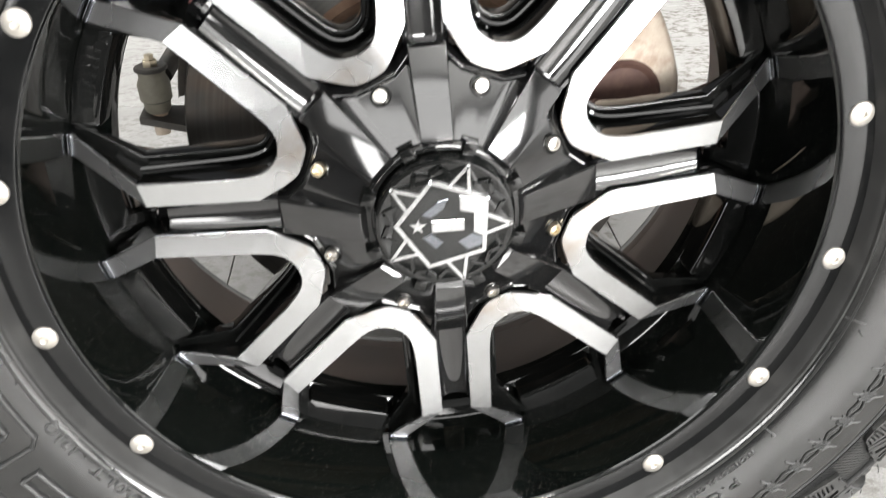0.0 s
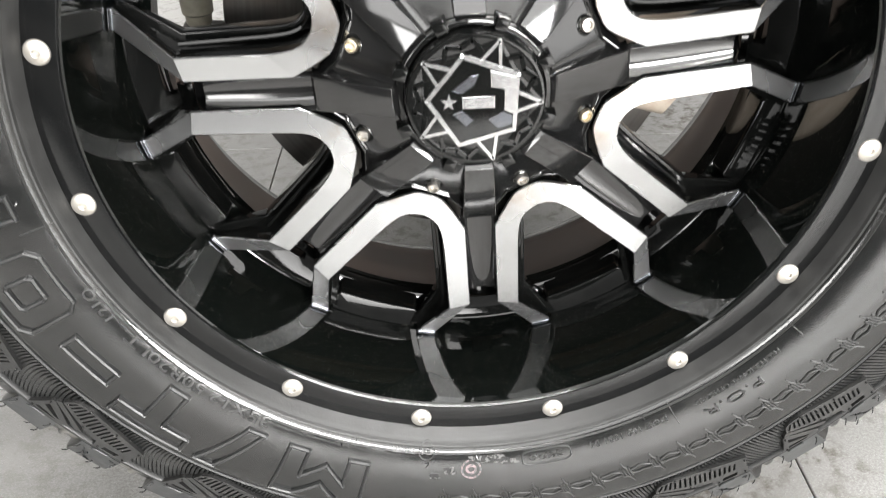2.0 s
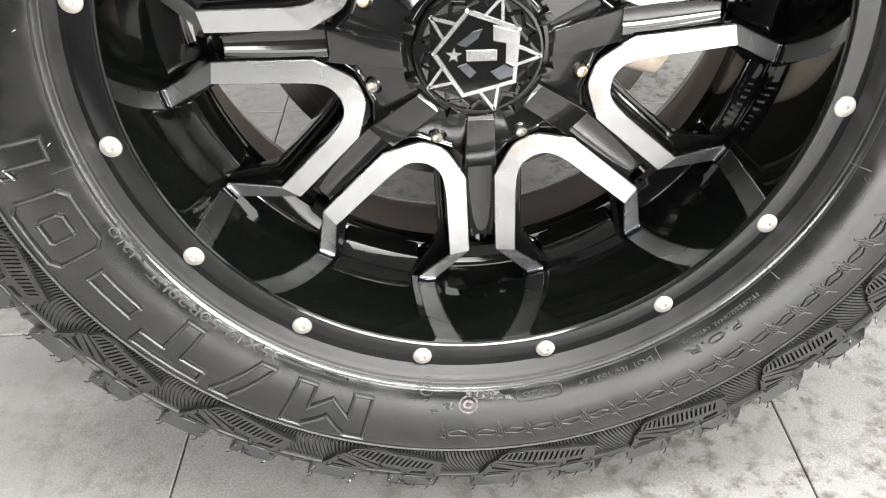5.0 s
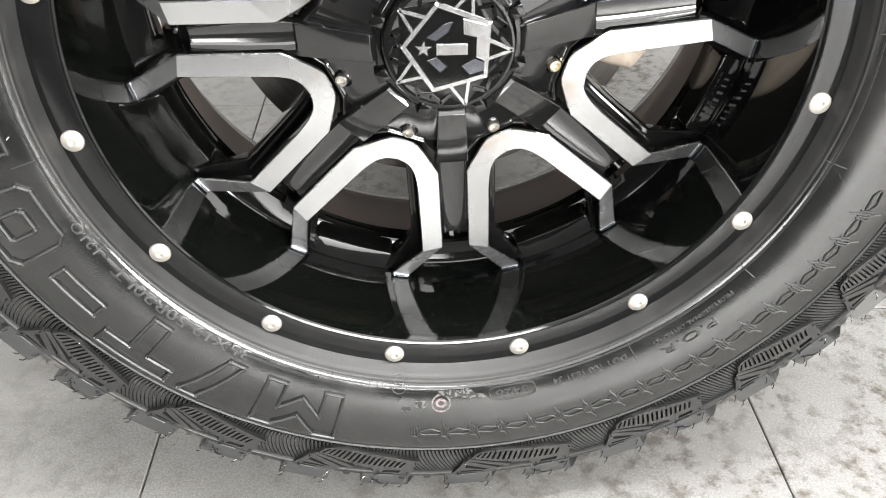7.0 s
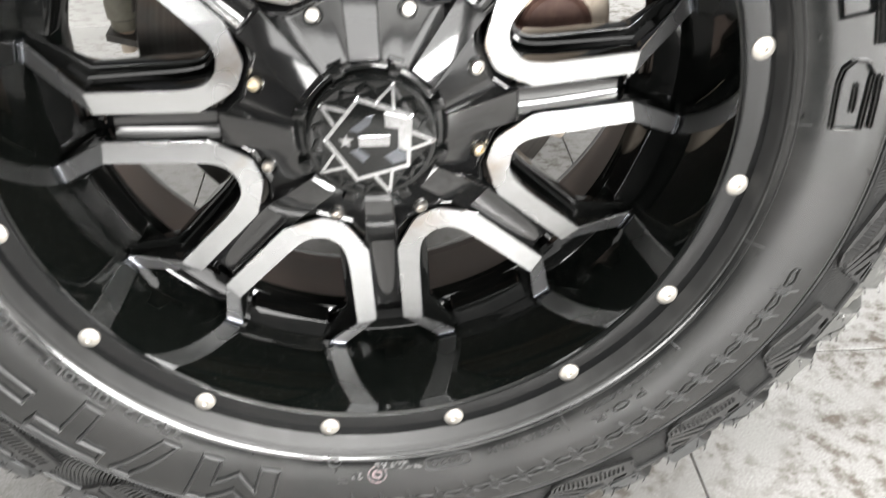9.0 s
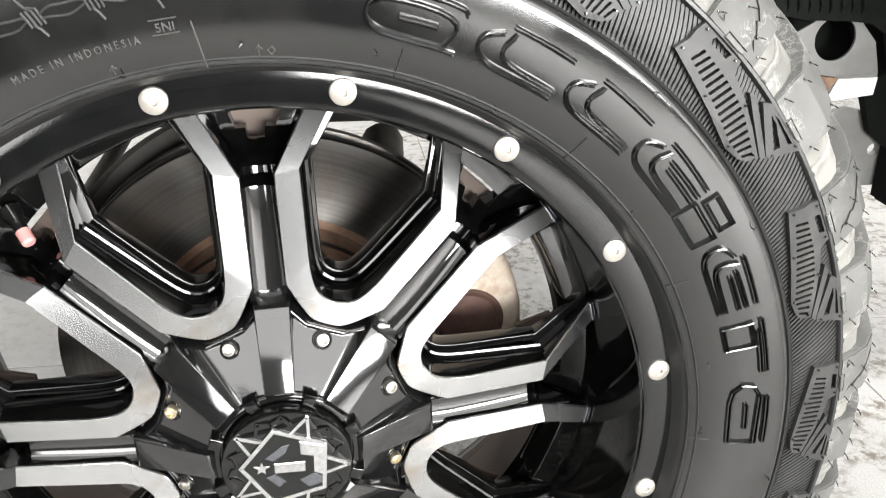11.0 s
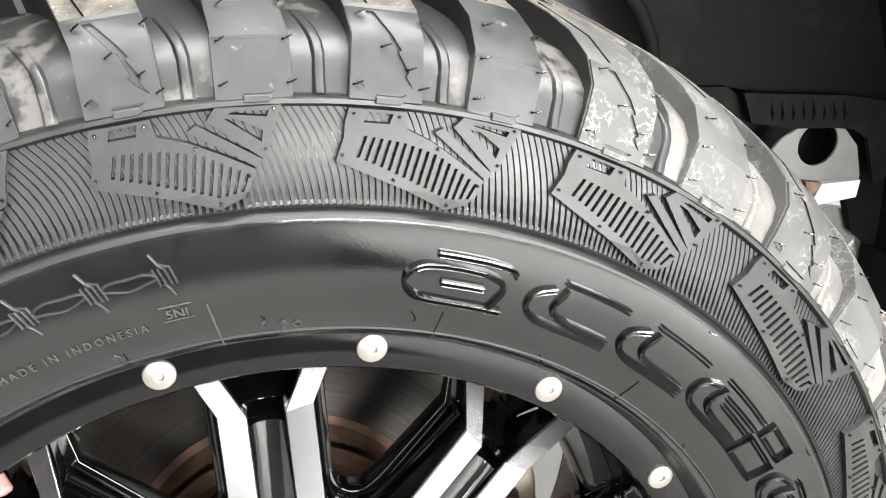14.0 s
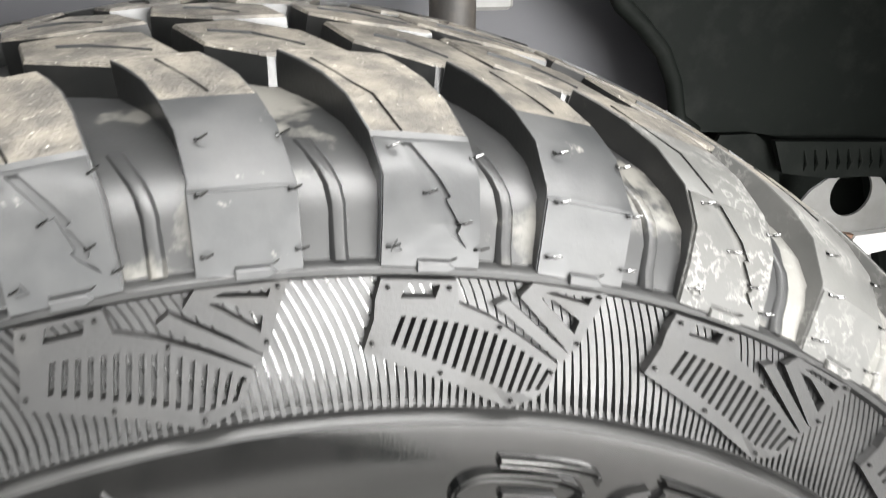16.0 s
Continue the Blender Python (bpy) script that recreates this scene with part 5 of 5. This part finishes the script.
part("emblem_bar", flat_shape([(-0.0085, -0.0043), (0.0115, -0.0043), (0.0115, 0.0033), (-0.0085, 0.0033)], 0.0022), EMBLEM, cap)
for k in range(5):
    c = EM + 36 + 72 * k
    part("emblem_step", flat_line([E2(0.0318, c - 22), E2(0.0385, c - 12), E2(0.0345, c), E2(0.0385, c + 12), E2(0.0318, c + 22)], 0.0013, 0.0012), GLOSS_BLACK, cap)
star = [E2(0.0056 if k % 2 == 0 else 0.0023, 90 + EM + 36 * k) for k in range(10)]
part("emblem_star", flat_shape([(x - 0.0168, z) for x, z in star], 0.0018), EMBLEM, cap)
part("emblem_slab", join(flat_shape([(-0.0150, 0.0075), (-0.0040, 0.0160), (0.0020, 0.0175), (-0.0005, 0.0110), (-0.0090, 0.0050)], 0.0016), flat_shape([(-0.0145, -0.0078), (-0.0060, -0.0165), (-0.0015, -0.0120), (-0.0085, -0.0055)], 0.0016)), DARK_CHROME, cap)

# ---- valve ----
valve = part("valve_stem", turned(P(0.2290, -132.0, -0.052), Vector(P(0.208, -131.0, -0.068)) - Vector(P(0.229, -132.0, -0.052)), [(0.0, 0.0075), (0.006, 0.0068), (0.012, 0.0045), (0.020, 0.0042)], 14), RUBBER, wheel, "rubber tyre valve", smooth=True)
part("valve_cap", turned(P(0.2150, -131.3, -0.0625), Vector(P(0.208, -131.0, -0.068)) - Vector(P(0.229, -132.0, -0.052)), [(0.0, 0.0046), (0.009, 0.0046), (0.0105, 0.0036)], 14), PINK_CAP, valve, "faded pink valve cap")

# ---- brake and steering behind the wheel ----
vehicle = thing("vehicle", "underside and wheel arch of a parked pickup truck", "car")
disc = part("brake_disc", revolve([(0.040, -0.010), (0.098, -0.010), (0.104, -0.004), (0.105, 0.022), (0.110, 0.024), (0.1240, 0.0240), (0.1250, 0.0243), (0.1600, 0.0243), (0.1620, 0.0240), (0.1765, 0.024), (0.1775, 0.0255), (0.1775, 0.0345), (0.168, 0.036), (0.168, 0.044), (0.1775, 0.0455), (0.1775, 0.054), (0.110, 0.056), (0.060, 0.056)], 128), DISC_IRON, vehicle, "worn iron brake disc with a rusty hat", m=pose(0, -0.010, 0), smooth=True)
part("disc_hat", revolve([(0.030, -0.014), (0.0965, -0.0125), (0.1035, -0.006), (0.1060, 0.0215), (0.1120, 0.0228)], 96), RUST, disc, "rusty brake disc hat", smooth=True)
part("hub_carrier", turned((0, -0.060, H), (0, 1, 0), [(0.0, 0.070), (0.055, 0.070), (0.056, 0.045), (0.30, 0.045)], 32), DARK_IRON, vehicle, "dark iron wheel hub and axle", smooth=True)
# caliper, dust shield, tie-rod end
cal = [(0.120, 66), (0.150, 61), (0.180, 63), (0.192, 78), (0.195, 100), (0.192, 120), (0.165, 128), (0.128, 122), (0.120, 100), (0.118, 82)]
cal = [(r * (1 - f) + q * f, a * (1 - f) + b * f) for (r, a), (q, b) in zip(cal, cal[1:] + cal[:1]) for f in (0.0, 0.33, 0.67)]
mid_r, mid_a = 0.160, 94.0
caliper = part("brake_caliper", loft([[P(mid_r + (r - mid_r) * w, mid_a + (a - mid_a) * w, y) for r, a in cal] for w, y in ((0.82, -0.0070), (0.93, -0.0040), (0.985, 0.0020), (1.0, 0.0120), (1.0, 0.075))]), CAST_IRON, vehicle, "dusty rust-stained cast iron brake caliper", smooth=True)
part("piston_bore", turned(P(0.149, 98, 0.003), (0, -1, 0), [(0.0, 0.029), (0.0105, 0.029), (0.0125, 0.027), (0.0117, 0.0245), (0.0104, 0.023), (0.0104, 0.001)], 28), BORE, caliper, "round dark red rusty recess", smooth=True)
part("dust_shield", revolve([(0.09, 0.075), (0.185, 0.075), (0.190, 0.070), (0.190, 0.066)], 60, a0=-175, a1=-95), DARK_IRON, vehicle, "dark sheet dust shield", smooth=True)
joint = Vector((-0.2934, 0.426, 0.333))


def on_joint(z, profile, sides, lean=0.0):
    return turned(joint + Vector((0, 0, z)), (lean, 0, 1), profile, sides)


tie = part("tie_rod_end", on_joint(-0.0255, [(0.0, 0.0125), (0.004, 0.0155), (0.012, 0.0160), (0.0145, 0.0168), (0.0165, 0.0190), (0.0360, 0.0196), (0.0450, 0.0158), (0.0490, 0.0162), (0.0540, 0.0142)], 24), BOOT, vehicle, "olive grey ball joint with dark rubber rings", smooth=True)
for z, r in ((-0.0112, 0.0167), (0.0260, 0.0180)):
    part("boot_ring", on_joint(z, [(0.0, r), (0.0012, r + 0.0015), (0.0045, r + 0.0015), (0.0057, r)], 24), DARK_IRON, tie, "dark rubber ring", smooth=True)
part("joint_nut", on_joint(0.0285, [(0.0, 0.0090), (0.0105, 0.0090), (0.0112, 0.0060), (0.0165, 0.0060)], 6, 0.02), BRASS, tie)
part("joint_pin", on_joint(-0.0535, [(0.0, 0.0092), (0.030, 0.0107)], 14), CAST_IRON, tie, smooth=True)
arm = [(-0.020, -0.020, -0.0250), (0.060, -0.034, -0.0400), (0.150, -0.040, -0.0480), (0.150, 0.030, -0.0400), (0.060, 0.026, -0.0330), (-0.020, 0.020, -0.0235)]
part("steering_arm", loft([[joint + Vector((dx, dy, z - down)) for dx, dy, z in arm] for down in (0.0085, 0.0)]), DARK_IRON, vehicle, "dark iron steering arm")
part("track_rod", tube([joint + Vector((0.009, 0.015, 0.015)), joint + Vector((0.03, 0.10, 0.040)), joint + Vector((0.05, 0.45, 0.06))], 0.012, 12), DARK_IRON, vehicle, "dark track rod", smooth=True)

# wheel arch, frame and body
# unseen curve over the wheel, drawn forward to keep lamp light off the arch
part("arch_liner", revolve([(0.810, -0.120), (0.810, 0.400), (0.825, 0.400), (0.825, -0.120)], 72, a0=88.0, a1=262.0, closed=True), LINER, vehicle, "black plastic wheel arch liner", smooth=True)
back = [(0.370, 1.16), (0.370, 0.830), (0.388, 0.804), (0.412, 0.784), (0.438, 0.757), (0.454, 0.725), (0.464, 0.685), (0.485, 0.670), (0.560, 0.664), (0.625, 0.650), (0.700, 0.636), (0.722, 0.590), (0.742, 0.530), (0.770, 0.462), (0.800, 0.440), (0.802, 0.368), (1.000, 0.345), (1.300, 0.345), (1.300, 1.16)]
part("liner_back", loft([[(x, y, z) for x, z in back] for y in (0.400, 0.414)]), LINER, vehicle, "black plastic inner liner panel")
edge = [(0.370, 1.16), (0.370, 0.830), (0.388, 0.804), (0.412, 0.784), (0.438, 0.757), (0.454, 0.725), (0.464, 0.685), (0.485, 0.670)]
part("liner_edge", tube([(x - 0.004, 0.398, z) for x, z in edge], 0.009, 10), LINER, vehicle, "rounded black liner edge", smooth=True)
part("inner_wing", loft([[(x, y, z) for x, z in ((-1.0, 0.66), (0.30, 0.66), (0.50, 0.60), (0.56, 0.62), (0.56, 1.16), (-1.0, 1.16))] for y in (0.52, 0.535)]), GREY_PANEL, vehicle, "grey inner wing panel")
part("brake_pipe_bracket", box(0.250, 0.300, 0.470, 0.520, 0.790, 0.850, 0.004), FRAME_PAINT, vehicle, "small grey bracket")
part("damper", tube([(0.205, 0.36, 0.50), (0.215, 0.40, 0.80), (0.220, 0.42, 1.15)], 0.022, 16), DARK_IRON, vehicle, "dark suspension damper", smooth=True)
part("upper_arm", tube([(-0.16, 0.20, 0.640), (-0.10, 0.34, 0.700), (-0.06, 0.50, 0.740)], 0.026, 12), CAST_IRON, vehicle, "dusty cast upper control arm", smooth=True)
part("lower_arm", tube([(0.05, 0.20, 0.30), (0.12, 0.45, 0.34), (0.15, 0.75, 0.36)], 0.035, 12), DARK_IRON, vehicle, "dark lower control arm", smooth=True)


def holed_plate(outline, hole, radius, y0, y1, n=28):
    """A plate with one round hole."""
    verts, faces = [], []
    m = len(outline)

    def edge_point(t):
        d = (math.cos(t), math.sin(t))
        best = None
        for (x, z), (u, w) in zip(outline, outline[1:] + outline[:1]):
            ex, ez = u - x, w - z
            det = d[0] * -ez + d[1] * ex
            if abs(det) < 1e-9:
                continue
            px, pz = x - hole[0], z - hole[1]
            s = (px * -ez + pz * ex) / det
            q = (d[0] * pz - d[1] * px) / det
            if s > 0 and -1e-6 <= q <= 1 + 1e-6 and (best is None or s < best):
                best = s
        return (hole[0] + d[0] * best, hole[1] + d[1] * best)

    corners = sorted({round(math.atan2(z - hole[1], x - hole[0]) % (2 * math.pi), 6) for x, z in outline} | {round(2 * math.pi * k / n, 6) for k in range(n)})
    loops = []
    for y, which in ((y0, 0), (y0, 1), (y1, 1), (y1, 0)):
        loops.append([((hole[0] + radius * math.cos(t)), y, hole[1] + radius * math.sin(t)) if which == 0 else (edge_point(t)[0], y, edge_point(t)[1]) for t in corners])
    loops.append(loops[0])
    return loft(loops, caps=False)


rail = part("frame_rail", holed_plate([(0.560, 0.548), (0.605, 0.575), (0.625, 0.600), (0.650, 0.616), (0.681, 0.621), (0.712, 0.612), (0.735, 0.588), (0.747, 0.550), (0.748, 0.536), (0.669, 0.544)], (0.679, 0.593), 0.0275, 0.380, 0.3835), FRAME_PAINT, vehicle, "grey painted frame bracket with a round hole")
part("rail_flange", loft([[(x, y, z) for x, z in ((0.686, 0.545), (0.7400, 0.5465), (0.7385, 0.524), (0.674, 0.5165))] for y in (0.368, 0.379)]), BODY_PAINT, rail, "pale lower flange")
part("rail_edge", loft([[(x, y, z) for x, z in ((0.664, 0.549), (0.688, 0.545), (0.676, 0.530), (0.668, 0.536))] for y in (0.371, 0.3795)]), RUST, rail, "rusty brown edge")
part("liner_flap", loft([[(x, y, z) for x, z in ((0.560, 0.664), (0.575, 0.628), (0.630, 0.618), (0.681, 0.6165), (0.716, 0.613), (0.738, 0.600), (0.760, 0.540), (0.800, 0.560), (0.790, 0.640), (0.700, 0.655))] for y in (0.368, 0.376)]), LINER, vehicle, "black plastic lower lip of the liner")
for k in range(8):
    x = 0.598 + 0.014 * k
    part("liner_rib", tube([(x, 0.369, 0.652 - 0.03 * (x - 0.598)), (x + 0.003, 0.365, 0.638 - 0.03 * (x - 0.598)), (x + 0.004, 0.369, 0.629 - 0.03 * (x - 0.598))], 0.0016 + 0.0008 * (k % 3 == 1), 6), LINER, vehicle, smooth=True)
part("rail_web", loft([[(x, y, z) for x, z in ((0.480, 0.600), (0.505, 0.669), (0.548, 0.668), (0.578, 0.647), (0.590, 0.600))] for y in (0.386, 0.392)]), LINER, vehicle, "dark plate behind the frame bracket")
# dark sheet behind the hole, in place of the shade inside
part("rail_shade_sheet", box(0.52, 0.80, 0.440, 0.455, 0.535, 0.66, 0.003), LINER, vehicle, "dark sheet for the shade inside the frame bracket")
part("cross_member", holed_plate([(0.700, 0.380), (0.700, 0.480), (0.745, 0.492), (0.800, 0.480), (0.830, 0.380)], (0.795, 0.432), 0.009, 0.420, 0.432), FRAME_PAINT, vehicle, "grey lower cross member with a small hole")
part("rail_cover", loft([[(x, y, z) for x, z in ((0.800, 0.440), (0.802, 0.366), (0.900, 0.350), (0.900, 0.440))] for y in (0.330, 0.404)]), LINER, vehicle, "black plastic lower corner")

# unseen block added to shade the floor behind the wheel
part("floor_shade_block", box(-0.32, 0.42, 0.52, 1.30, 0.46, 0.62, 0.02), DARK_IRON, vehicle, "dark block added unseen to shade the floor behind the wheel")


# ---- floor tiles ----
def tile_mesh():
    g, c = 0.2983, 0.0012
    return mesh_of("tile", *loft([[(sx * s, sy * s, z) for sx, sy in ((-1, -1), (1, -1), (1, 1), (-1, 1))] for s, z in ((g, -0.004), (g, -c * 0.6), (g - c, 0.0))]), TILE)


tile_me = tile_mesh()
shade_tile_me = tile_me.copy()      # added dark field out of view, darkens reflections in the tyre's left side
shade_tile_me.materials[0] = SHADE_TILE
base = pose(0.3205, 0.1050, 0, 0, 0, TILT_FLOOR)
for i in range(-8, 8):
    for j in range(-8, 8):
        spot = base @ Vector((0.5985 * (i + 0.5), 0.5985 * (j + 0.5), 0))
        if abs(spot.x) < 5.05 and abs(spot.y) < 5.05:
            link("tile", shade_tile_me if spot.y < -1.0 and spot.x < 0.3 else tile_me, floor, "", Matrix.Translation(spot) @ pose(0, 0, 0, 0, 0, TILT_FLOOR))
